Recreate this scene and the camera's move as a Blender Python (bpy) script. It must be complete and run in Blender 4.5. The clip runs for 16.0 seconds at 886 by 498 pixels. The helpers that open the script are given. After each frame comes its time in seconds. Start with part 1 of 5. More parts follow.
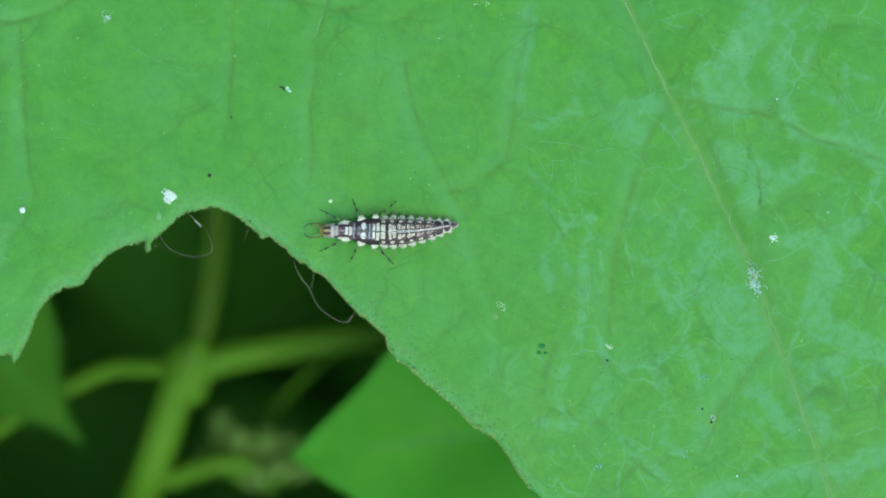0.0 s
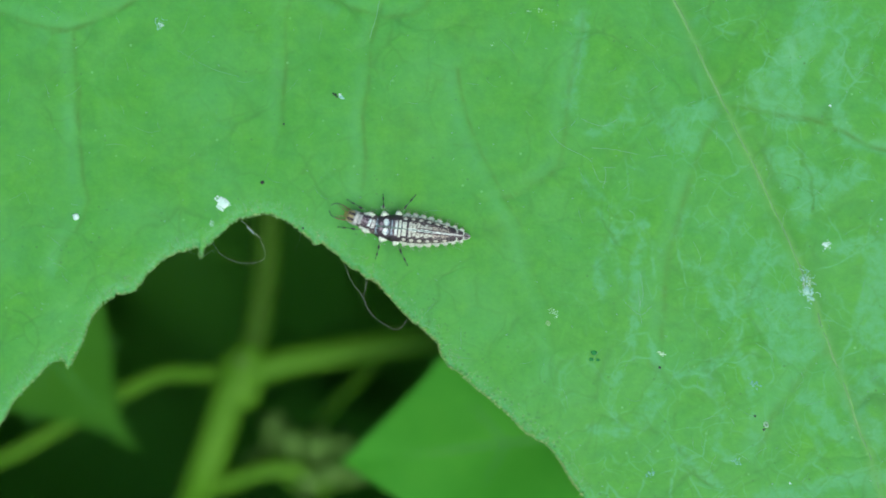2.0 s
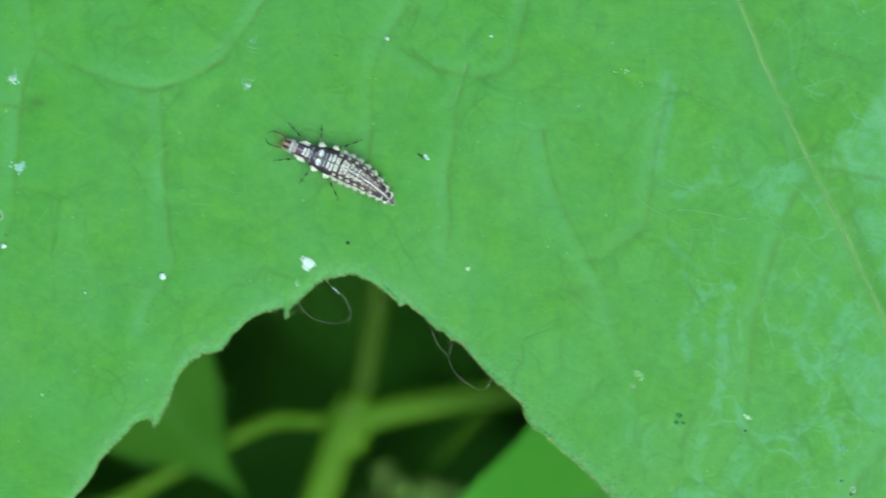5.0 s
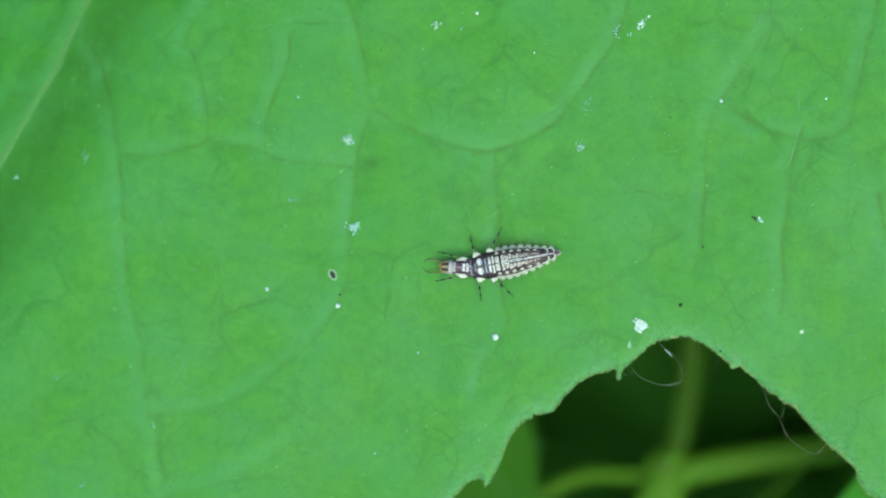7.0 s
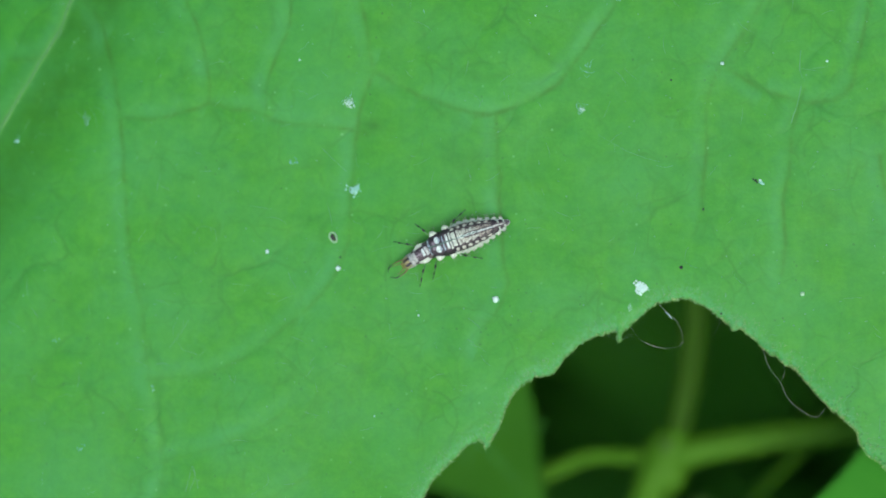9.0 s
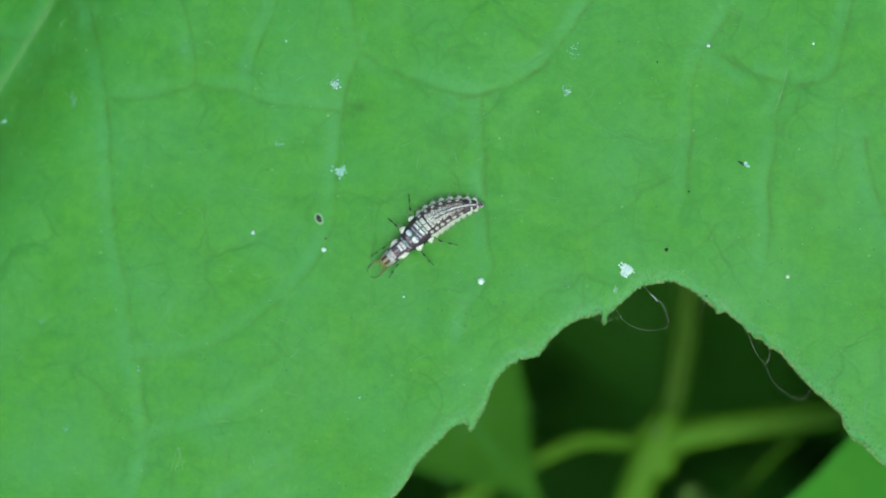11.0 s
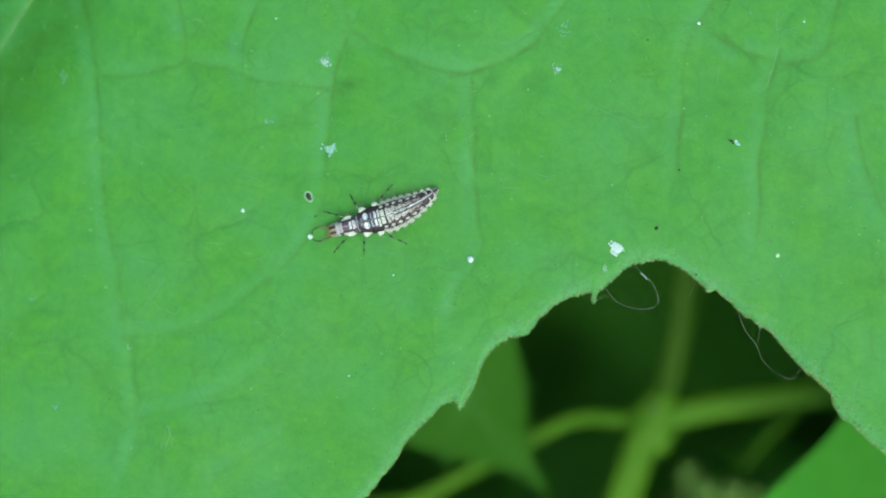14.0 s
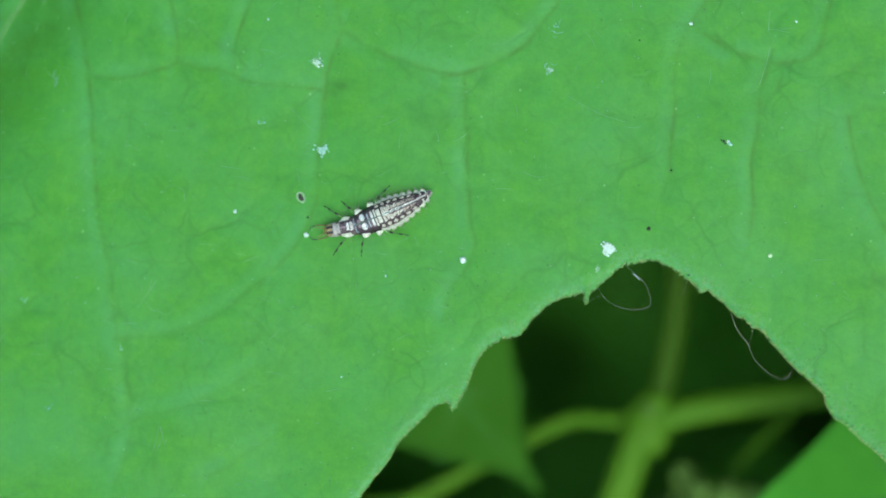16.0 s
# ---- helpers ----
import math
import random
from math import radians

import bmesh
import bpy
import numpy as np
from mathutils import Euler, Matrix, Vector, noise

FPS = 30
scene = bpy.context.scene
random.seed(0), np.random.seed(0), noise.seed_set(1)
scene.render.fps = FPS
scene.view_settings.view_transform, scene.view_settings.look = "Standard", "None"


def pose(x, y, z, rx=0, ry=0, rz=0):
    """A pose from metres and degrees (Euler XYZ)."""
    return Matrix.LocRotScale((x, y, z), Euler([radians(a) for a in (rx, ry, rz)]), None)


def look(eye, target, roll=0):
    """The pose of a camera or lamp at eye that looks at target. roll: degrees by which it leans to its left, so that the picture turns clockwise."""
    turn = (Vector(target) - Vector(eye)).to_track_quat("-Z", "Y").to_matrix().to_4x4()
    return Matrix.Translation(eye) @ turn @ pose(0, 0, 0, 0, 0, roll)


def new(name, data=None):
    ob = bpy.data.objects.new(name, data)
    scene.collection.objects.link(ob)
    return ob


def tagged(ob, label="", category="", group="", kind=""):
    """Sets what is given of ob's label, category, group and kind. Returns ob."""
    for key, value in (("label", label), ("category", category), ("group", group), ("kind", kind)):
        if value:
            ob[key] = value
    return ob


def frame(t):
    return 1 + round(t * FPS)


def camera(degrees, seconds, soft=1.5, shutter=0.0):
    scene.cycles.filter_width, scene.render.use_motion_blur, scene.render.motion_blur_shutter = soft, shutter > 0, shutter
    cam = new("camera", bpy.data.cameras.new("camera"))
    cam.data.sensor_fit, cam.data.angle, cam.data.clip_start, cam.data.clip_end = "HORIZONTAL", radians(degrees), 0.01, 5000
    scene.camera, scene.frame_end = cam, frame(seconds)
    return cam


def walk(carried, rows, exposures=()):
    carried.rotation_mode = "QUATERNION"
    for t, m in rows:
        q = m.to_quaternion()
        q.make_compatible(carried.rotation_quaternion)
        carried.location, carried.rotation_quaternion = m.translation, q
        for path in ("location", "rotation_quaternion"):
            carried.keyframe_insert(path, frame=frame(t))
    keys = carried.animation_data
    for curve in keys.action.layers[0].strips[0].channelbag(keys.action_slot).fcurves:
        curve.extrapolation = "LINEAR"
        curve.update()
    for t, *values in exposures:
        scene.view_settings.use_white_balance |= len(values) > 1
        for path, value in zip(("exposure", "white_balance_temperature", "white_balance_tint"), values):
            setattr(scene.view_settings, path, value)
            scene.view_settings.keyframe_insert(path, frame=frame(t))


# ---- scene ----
MM = 0.001
cam = camera(16.0, 16.0, soft=1.7, shutter=0.5)
cam.data.dof.use_dof = True
cam.data.dof.focus_distance = 0.1725
cam.data.dof.aperture_fstop = 24.0
walk(cam, [
    (0, pose(-0.00928, 0.00329, 0.17263, 0.681, -1.991, -0.473)),
    (0.5, pose(-0.00944, 0.00381, 0.17267, 0.515, -1.954, -0.430)),
    (1, pose(-0.00695, 0.00372, 0.17273, 0.487, -1.320, -0.247)),
    (1.5, pose(-0.00723, 0.00417, 0.17281, 0.462, -1.331, -0.137)),
    (2, pose(-0.00933, 0.00391, 0.17269, 0.599, -1.055, -0.448)),
    (2.5, pose(-0.00862, 0.00423, 0.17300, 0.654, -0.376, -0.197)),
    (3, pose(-0.00839, 0.00363, 0.17303, 1.098, -0.044, -0.193)),
    (3.2, pose(-0.00719, 0.00316, 0.17288, 1.180, 0.261, -0.171)),
    (5.3, pose(-0.00255, 0.00830, 0.17218, 0.511, 3.721, -0.125)),
    (5.5, pose(-0.00273, 0.00882, 0.17180, 1.105, 4.477, -0.347)),
    (6, pose(-0.00450, 0.00962, 0.17232, 1.468, 5.414, -0.262)),
    (6.5, pose(-0.00614, 0.01000, 0.17286, 1.124, 6.971, -0.049)),
    (7, pose(-0.00724, 0.00943, 0.17307, 1.025, 7.207, 0.268)),
    (7.5, pose(-0.00746, 0.00780, 0.17314, 1.532, 7.469, 0.350)),
    (8, pose(-0.00735, 0.00616, 0.17306, 1.918, 7.378, 0.328)),
    (8.5, pose(-0.00671, 0.00455, 0.17265, 2.116, 7.369, 0.548)),
    (9, pose(-0.00685, 0.00415, 0.17272, 2.106, 7.341, 0.457)),
    (9.2, pose(-0.00691, 0.00417, 0.17270, 2.055, 7.317, 0.531)),
    (11.3, pose(-0.00489, 0.00334, 0.17239, 2.045, 7.706, 0.676)),
    (11.5, pose(-0.00490, 0.00332, 0.17241, 2.033, 7.664, 0.632)),
    (12, pose(-0.00426, 0.00398, 0.17211, 1.344, 7.831, 0.696)),
    (12.5, pose(-0.00424, 0.00406, 0.17207, 1.421, 7.857, 0.718)),
    (13, pose(-0.00462, 0.00395, 0.17227, 1.541, 7.796, 0.648)),
    (13.5, pose(-0.00380, 0.00383, 0.17198, 1.598, 8.051, 0.751)),
    (14, pose(-0.00289, 0.00381, 0.17172, 1.547, 8.217, 0.767)),
    (14.5, pose(-0.00275, 0.00347, 0.17170, 1.635, 8.217, 0.733)),
    (15, pose(-0.00262, 0.00362, 0.17157, 1.504, 8.221, 0.666)),
    (15.5, pose(-0.00270, 0.00356, 0.17153, 1.630, 8.206, 0.650)),
    (16, pose(-0.00231, 0.00369, 0.17155, 1.593, 8.276, 0.694)),
], exposures=[(0, 0.52), (1.0, 0.54), (2.0, 0.58), (3.0, 0.65), (5.5, 0.64), (6.5, 0.62), (7.5, 0.55), (8.5, 0.48), (11.5, 0.49), (12.5, 0.57), (13.0, 0.6), (16.0, 0.6)])

# ---- light: bright overcast sky, brighter towards one side ----
world = bpy.data.worlds.new("sky")
scene.world = world
world.use_nodes = True
wn = world.node_tree
sky = wn.nodes.new("ShaderNodeTexSky")
sky.sky_type = 'NISHITA'
sky.sun_disc = False
sky.sun_elevation = radians(67)
sky.sun_rotation = radians(153)
sky.dust_density = 4.0
wn.nodes["Background"].inputs["Strength"].default_value = 0.145
wn.links.new(sky.outputs["Color"], wn.nodes["Background"].inputs["Color"])
sun_data = bpy.data.lights.new("sun", 'SUN')
sun_data.energy = 0.79
sun_data.angle = radians(35)
sun_data.color = (1.0, 0.99, 0.96)
sun = new("sun", sun_data)
sun.matrix_world = look((0.18, -0.35, 0.92), (0, 0, 0))


# ---- materials ----
def material(name):
    mat = bpy.data.materials.new(name)
    mat.use_nodes = True
    nt = mat.node_tree
    return mat, nt, nt.nodes["Principled BSDF"]


def node(nt, kind, **values):
    n = nt.nodes.new(kind)
    for key, value in values.items():
        n.inputs[key].default_value = value
    return n


def mm_coords(nt, scale=1000.0):
    tc = nt.nodes.new("ShaderNodeTexCoord")
    mp = nt.nodes.new("ShaderNodeMapping")
    mp.inputs["Scale"].default_value = (scale, scale, scale)
    nt.links.new(tc.outputs["Object"], mp.inputs["Vector"])
    return mp.outputs["Vector"]


def ramp(nt, fac, stops):
    r = nt.nodes.new("ShaderNodeValToRGB")
    while len(r.color_ramp.elements) < len(stops):
        r.color_ramp.elements.new(0.5)
    for e, (pos, col) in zip(r.color_ramp.elements, stops):
        e.position = pos
        e.color = col if len(col) == 4 else (*col, 1)
    nt.links.new(fac, r.inputs["Fac"])
    return r.outputs["Color"]


def noise_of(nt, vec, scale, detail=4.0, rough=0.55):
    n = node(nt, "ShaderNodeTexNoise", Scale=scale, Detail=detail, Roughness=rough)
    nt.links.new(vec, n.inputs["Vector"])
    return n.outputs["Fac"]


def mix(nt, fac, a, b, blend='MIX'):
    m = nt.nodes.new("ShaderNodeMix")
    m.data_type, m.blend_type = 'RGBA', blend
    for sock, value in ((m.inputs[0], fac), (m.inputs[6], a), (m.inputs[7], b)):
        if isinstance(value, (float, int)):
            sock.default_value = value
        elif isinstance(value, tuple):
            sock.default_value = (*value, 1)
        else:
            nt.links.new(value, sock)
    return m.outputs[2]


def calc(nt, op, a, b=0.0):
    m = nt.nodes.new("ShaderNodeMath")
    m.operation = op
    for sock, value in zip(m.inputs, (a, b)):
        if isinstance(value, (float, int)):
            sock.default_value = value
        else:
            nt.links.new(value, sock)
    return m.outputs[0]


def bump(nt, bsdf, height, distance, strength=1.0):
    b = node(nt, "ShaderNodeBump", Strength=strength, Distance=distance)
    nt.links.new(height, b.inputs["Height"])
    nt.links.new(b.outputs["Normal"], bsdf.inputs["Normal"])


def blade_material(name, base, light, dark, film=True, gloss=0.25, rough=0.5):
    """A living leaf: mottled green, fine cell relief, and a pale dried film between the veins."""
    mat, nt, bsdf = material(name)
    vec = mm_coords(nt)
    broad = noise_of(nt, vec, 0.09, 5.0)
    mid = noise_of(nt, vec, 0.55, 5.0, 0.6)
    fine = noise_of(nt, vec, 5.0, 3.0, 0.7)
    col = ramp(nt, broad, [(0.3, dark), (0.52, base), (0.72, light)])
    col = mix(nt, 0.6, col, ramp(nt, mid, [(0.25, dark), (0.5, base), (0.78, light)]))
    col = mix(nt, 0.17, col, ramp(nt, fine, [(0.3, (0.008, 0.09, 0.008)), (0.7, (0.08, 0.42, 0.05))]))
    col = mix(nt, 0.42, col, ramp(nt, noise_of(nt, vec, 1.7, 4.0, 0.65), [(0.3, dark), (0.5, base), (0.72, light)]))
    sand = noise_of(nt, vec, 2.6, 6.0, 0.78)
    col = mix(nt, 0.3, col, ramp(nt, sand, [(0.34, dark), (0.5, base), (0.66, light)]))
    blotch = noise_of(nt, vec, 0.85, 7.0, 0.72)
    col = mix(nt, 0.34, col, ramp(nt, blotch, [(0.36, dark), (0.5, base), (0.63, light)]))
    if film:
        warp = node(nt, "ShaderNodeTexNoise", Scale=0.4, Detail=2.0)
        nt.links.new(vec, warp.inputs["Vector"])
        add = nt.nodes.new("ShaderNodeVectorMath")
        add.operation = 'MULTIPLY_ADD'
        nt.links.new(warp.outputs["Color"], add.inputs[0])
        add.inputs[1].default_value = (2.3, 2.3, 0)
        nt.links.new(vec, add.inputs[2])
        at = nt.nodes.new("ShaderNodeAttribute")
        at.attribute_name = "film"
        # smears of dried film with torn, uneven borders
        reach = nt.nodes.new("ShaderNodeAttribute")
        reach.attribute_name = "smear"
        torn = calc(nt, 'SUBTRACT', noise_of(nt, vec, 0.9, 6.0, 0.62), 0.5)
        edge = calc(nt, 'ADD', reach.outputs["Fac"], calc(nt, 'MULTIPLY', torn, 1.7))
        edge = ramp(nt, calc(nt, 'SUBTRACT', 0.5, calc(nt, 'MULTIPLY', edge, 1.1)), [(0.26, (0, 0, 0)), (0.5, (0.55, 0.55, 0.55)), (0.66, (1, 1, 1))])
        streak = ramp(nt, noise_of(nt, vec, 1.6, 6.0, 0.72), [(0.36, (0.25, 0.25, 0.25)), (0.6, (1, 1, 1))])
        mask = calc(nt, 'MULTIPLY', calc(nt, 'MULTIPLY', edge, streak), 0.92)
        col = mix(nt, mask, col, (0.066, 0.312, 0.108))
        for size, thin, power in ((0.38, 0.035, 0.5), (0.8, 0.05, 0.34)):
            web = node(nt, "ShaderNodeTexVoronoi", Scale=size)
            web.feature = 'DISTANCE_TO_EDGE'
            nt.links.new(add.outputs[0], web.inputs["Vector"])
            thread = ramp(nt, web.outputs["Distance"], [(0.0, (1, 1, 1)), (thin, (0, 0, 0))])
            shown = ramp(nt, noise_of(nt, vec, 0.27 + size * 0.2, 4.0, 0.65), [(0.47, (0, 0, 0)), (0.6, (1, 1, 1))])
            col = mix(nt, calc(nt, 'MULTIPLY', calc(nt, 'MULTIPLY', thread, shown), calc(nt, 'MULTIPLY', at.outputs["Fac"], power)), col, (0.10, 0.36, 0.16))
        dust = ramp(nt, noise_of(nt, vec, 0.23, 6.0, 0.6), [(0.38, (0, 0, 0)), (0.68, (1, 1, 1))])
        col = mix(nt, calc(nt, 'MULTIPLY', dust, 0.36), col, (0.050, 0.285, 0.094))
        # deeper green along the ribs; the valley slope's shade is painted in here
        shade_attr = nt.nodes.new("ShaderNodeAttribute")
        shade_attr.attribute_name = "rib_shade"
        shade_mottle = ramp(nt, noise_of(nt, vec, 0.6, 5.0, 0.65), [(0.3, (0.35, 0.35, 0.35)), (0.6, (1, 1, 1))])
        col = mix(nt, calc(nt, 'MULTIPLY', calc(nt, 'MULTIPLY', shade_attr.outputs["Fac"], shade_mottle), 0.66), col, (0.025, 0.155, 0.008))
        # net of the smallest veins: fine sunken lines round slightly raised cells
        seen = ramp(nt, noise_of(nt, vec, 0.16, 3.0), [(0.36, (0.15, 0.15, 0.15)), (0.6, (1, 1, 1))])
        cells_up = None
        for size, thin, power in ((0.2, 0.032, 0.66), (0.47, 0.055, 0.46)):
            net = node(nt, "ShaderNodeTexVoronoi", Scale=size)
            net.feature = 'DISTANCE_TO_EDGE'
            nt.links.new(add.outputs[0], net.inputs["Vector"])
            line = ramp(nt, net.outputs["Distance"], [(0.0, (1, 1, 1)), (thin, (0, 0, 0))])
            broken = ramp(nt, noise_of(nt, vec, 0.5, 4.0, 0.65), [(0.38, (0, 0, 0)), (0.58, (1, 1, 1))])
            col = mix(nt, calc(nt, 'MULTIPLY', calc(nt, 'MULTIPLY', line, broken), calc(nt, 'MULTIPLY', seen, power)), col, (0.022, 0.15, 0.02))
            up = ramp(nt, net.outputs["Distance"], [(0.0, (0, 0, 0)), (thin * 2.2, (1, 1, 1))])
            cells_up = up if cells_up is None else calc(nt, 'ADD', cells_up, up)
        # scattered dark points
        pts = node(nt, "ShaderNodeTexVoronoi", Scale=1.5)
        nt.links.new(vec, pts.inputs["Vector"])
        dot = ramp(nt, pts.outputs["Distance"], [(0.06, (1, 1, 1)), (0.12, (0, 0, 0))])
        keep = ramp(nt, noise_of(nt, vec, 0.25, 2.0), [(0.46, (0, 0, 0)), (0.6, (1, 1, 1))])
        col = mix(nt, calc(nt, 'MULTIPLY', calc(nt, 'MULTIPLY', dot, keep), 0.75), col, (0.015, 0.08, 0.03))
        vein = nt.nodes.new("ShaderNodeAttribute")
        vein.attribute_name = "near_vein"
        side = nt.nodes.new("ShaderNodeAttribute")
        side.attribute_name = "vein_lit_side"
        # pale band painted on the side of each groove that faces the sun
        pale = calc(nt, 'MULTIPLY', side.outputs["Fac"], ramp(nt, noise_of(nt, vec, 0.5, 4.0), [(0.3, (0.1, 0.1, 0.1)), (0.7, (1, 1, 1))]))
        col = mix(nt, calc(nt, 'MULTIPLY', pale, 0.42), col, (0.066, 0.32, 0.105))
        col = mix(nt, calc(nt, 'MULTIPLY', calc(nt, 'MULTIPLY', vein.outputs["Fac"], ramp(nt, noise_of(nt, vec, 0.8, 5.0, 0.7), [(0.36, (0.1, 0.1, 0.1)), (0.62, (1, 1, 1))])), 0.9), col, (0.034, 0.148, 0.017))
        main = nt.nodes.new("ShaderNodeAttribute")
        main.attribute_name = "rib"
        patch = ramp(nt, noise_of(nt, vec, 2.2, 4.0, 0.65), [(0.3, (0.25, 0.25, 0.25)), (0.65, (1, 1, 1))])
        col = mix(nt, calc(nt, 'MULTIPLY', calc(nt, 'MULTIPLY', main.outputs["Fac"], patch), 0.8), col, (0.082, 0.28, 0.062))
        grit = node(nt, "ShaderNodeTexVoronoi", Scale=0.85)
        nt.links.new(vec, grit.inputs["Vector"])
        grain = ramp(nt, grit.outputs["Distance"], [(0.03, (1, 1, 1)), (0.085, (0, 0, 0))])
        there = ramp(nt, noise_of(nt, vec, 0.35, 3.0, 0.6), [(0.45, (0, 0, 0)), (0.6, (1, 1, 1))])
        col = mix(nt, calc(nt, 'MULTIPLY', calc(nt, 'MULTIPLY', grain, there), 0.8), col, (0.16, 0.44, 0.14))
        sore = nt.nodes.new("ShaderNodeAttribute")
        sore.attribute_name = "bruise"
        col = mix(nt, calc(nt, 'MULTIPLY', sore.outputs["Fac"], ramp(nt, mid, [(0.3, (0.3, 0.3, 0.3)), (0.6, (1, 1, 1))])), col, (0.02, 0.13, 0.012))
        rim = nt.nodes.new("ShaderNodeAttribute")
        rim.attribute_name = "rim"
        pores = node(nt, "ShaderNodeTexVoronoi", Scale=2.9)
        nt.links.new(vec, pores.inputs["Vector"])
        pore = ramp(nt, pores.outputs["Distance"], [(0.14, (1, 1, 1)), (0.28, (0, 0, 0))])
        pitted = nt.nodes.new("ShaderNodeAttribute")
        pitted.attribute_name = "pits"
        band = calc(nt, 'MULTIPLY', pitted.outputs["Fac"], 1.0)
        speck = ramp(nt, noise_of(nt, vec, 3.5, 3.0, 0.7), [(0.35, (0.1, 0.1, 0.1)), (0.6, (1, 1, 1))])
        col = mix(nt, calc(nt, 'MULTIPLY', calc(nt, 'MULTIPLY', rim.outputs["Fac"], speck), 0.85), col, (0.082, 0.35, 0.14))
        col = mix(nt, calc(nt, 'MULTIPLY', pore, band), col, (0.011, 0.10, 0.03))
    nt.links.new(col, bsdf.inputs["Base Color"])
    bsdf.inputs["Roughness"].default_value = rough
    bsdf.inputs["Specular IOR Level"].default_value = gloss
    cells = node(nt, "ShaderNodeTexVoronoi", Scale=4.5)
    nt.links.new(vec, cells.inputs["Vector"])
    h = calc(nt, 'ADD', calc(nt, 'MULTIPLY', cells.outputs["Distance"], 0.5), calc(nt, 'MULTIPLY', mid, 2.0))
    if film:
        h = calc(nt, 'ADD', h, calc(nt, 'MULTIPLY', calc(nt, 'MULTIPLY', cells_up, seen), 0.8))
        h = calc(nt, 'ADD', h, calc(nt, 'MULTIPLY', blotch, 1.6))
    bump(nt, bsdf, h, 0.00005, 0.38)
    # daylight that passes through the thin blade
    through_leaf = node(nt, "ShaderNodeBsdfTranslucent", Color=(0.065, 0.15, 0.006, 1))
    both = nt.nodes.new("ShaderNodeAddShader")
    nt.links.new(bsdf.outputs[0], both.inputs[0])
    nt.links.new(through_leaf.outputs[0], both.inputs[1])
    nt.links.new(both.outputs[0], nt.nodes["Material Output"].inputs["Surface"])
    return mat


def plain(name, a, b, scale, rough=0.6, relief=0.0, gloss=0.5):
    """Two tones broken up by noise at two scales (per millimetre), with a little relief."""
    mat, nt, bsdf = material(name)
    vec = mm_coords(nt)
    col = ramp(nt, noise_of(nt, vec, scale, 5.0, 0.6), [(0.3, a), (0.7, b)])
    col = mix(nt, 0.25, col, ramp(nt, noise_of(nt, vec, scale * 6, 3.0), [(0.3, a), (0.7, b)]))
    nt.links.new(col, bsdf.inputs["Base Color"])
    bsdf.inputs["Roughness"].default_value = rough
    bsdf.inputs["Specular IOR Level"].default_value = gloss
    if relief:
        bump(nt, bsdf, noise_of(nt, vec, scale * 4, 4.0), relief, 0.7)
    return mat


def pigment_material(name, rough=0.42):
    """Insect cuticle: its pattern is a point colour of the mesh, broken up by fine grain."""
    mat, nt, bsdf = material(name)
    vec = mm_coords(nt)
    at = nt.nodes.new("ShaderNodeAttribute")
    at.attribute_name = "pigment"
    grain = ramp(nt, noise_of(nt, vec, 9.0, 4.0, 0.7), [(0.33, (0.2, 0.2, 0.19)), (0.58, (1, 1, 1))])
    col = mix(nt, 0.55, at.outputs["Color"], grain, 'MULTIPLY')
    nt.links.new(col, bsdf.inputs["Base Color"])
    bsdf.inputs["Roughness"].default_value = rough
    bump(nt, bsdf, noise_of(nt, vec, 14.0, 3.0), 0.00003, 0.6)
    return mat


LEAF = blade_material("leaf_green", (0.038, 0.250, 0.021), (0.070, 0.322, 0.027), (0.017, 0.172, 0.019))
# yellower leaf tone, darkened as well for the shade the two leaves lie in
YELLOWISH_SHADED = blade_material("shaded_yellowish_green", (0.025, 0.122, 0.008), (0.035, 0.147, 0.010), (0.017, 0.093, 0.008), film=False, gloss=0.08, rough=0.7)
# green darker than LOWER, with the undergrowth's shade put into the colour
SHADED = blade_material("shaded_undergrowth_green", (0.034, 0.165, 0.018), (0.046, 0.195, 0.022), (0.022, 0.125, 0.016), film=False, gloss=0.08, rough=0.7)
LOWER = blade_material("lower_leaf_green", (0.034, 0.232, 0.017), (0.048, 0.265, 0.02), (0.022, 0.185, 0.015), film=False, gloss=0.1, rough=0.65)
MIDRIB = plain("pale_vein", (0.06, 0.26, 0.042), (0.112, 0.305, 0.082), 1.6, 0.55, 0.00002)
VEIN = plain("thin_vein", (0.03, 0.22, 0.022), (0.055, 0.29, 0.04), 0.8, 0.55, 0.00002)
RIM = plain("leaf_margin", (0.06, 0.28, 0.035), (0.13, 0.36, 0.07), 0.9, 0.6, 0.00002)
RING = plain("healed_ring", (0.14, 0.38, 0.14), (0.3, 0.5, 0.3), 1.0, 0.5)
TAN_HAIR = plain("dry_hair", (0.2, 0.33, 0.08), (0.38, 0.48, 0.18), 1.0, 0.6)
HAIR = plain("leaf_hair", (0.11, 0.33, 0.09), (0.24, 0.45, 0.16), 1.0, 0.5)
# stem green darkened for the stalk's place in shadow under the leaf
SHADED_STALK = plain("shaded_stalk_green", (0.021, 0.086, 0.002), (0.034, 0.114, 0.004), 0.2, 0.65, 0.0001, 0.2)
STEM = plain("stem_green", (0.047, 0.18, 0.006), (0.073, 0.228, 0.012), 0.2, 0.65, 0.0001, 0.2)
BUD = plain("bud_green", (0.042, 0.138, 0.018), (0.098, 0.208, 0.046), 0.25, 0.7, 0.0001, 0.2)
SOIL = plain("dark_soil", (0.006, 0.006, 0.004), (0.02, 0.016, 0.011), 0.06, 0.9, 0.002)
WHITE = plain("white_crust", (0.40, 0.64, 0.53), (0.60, 0.84, 0.71), 3.0, 0.6, 0.00003)
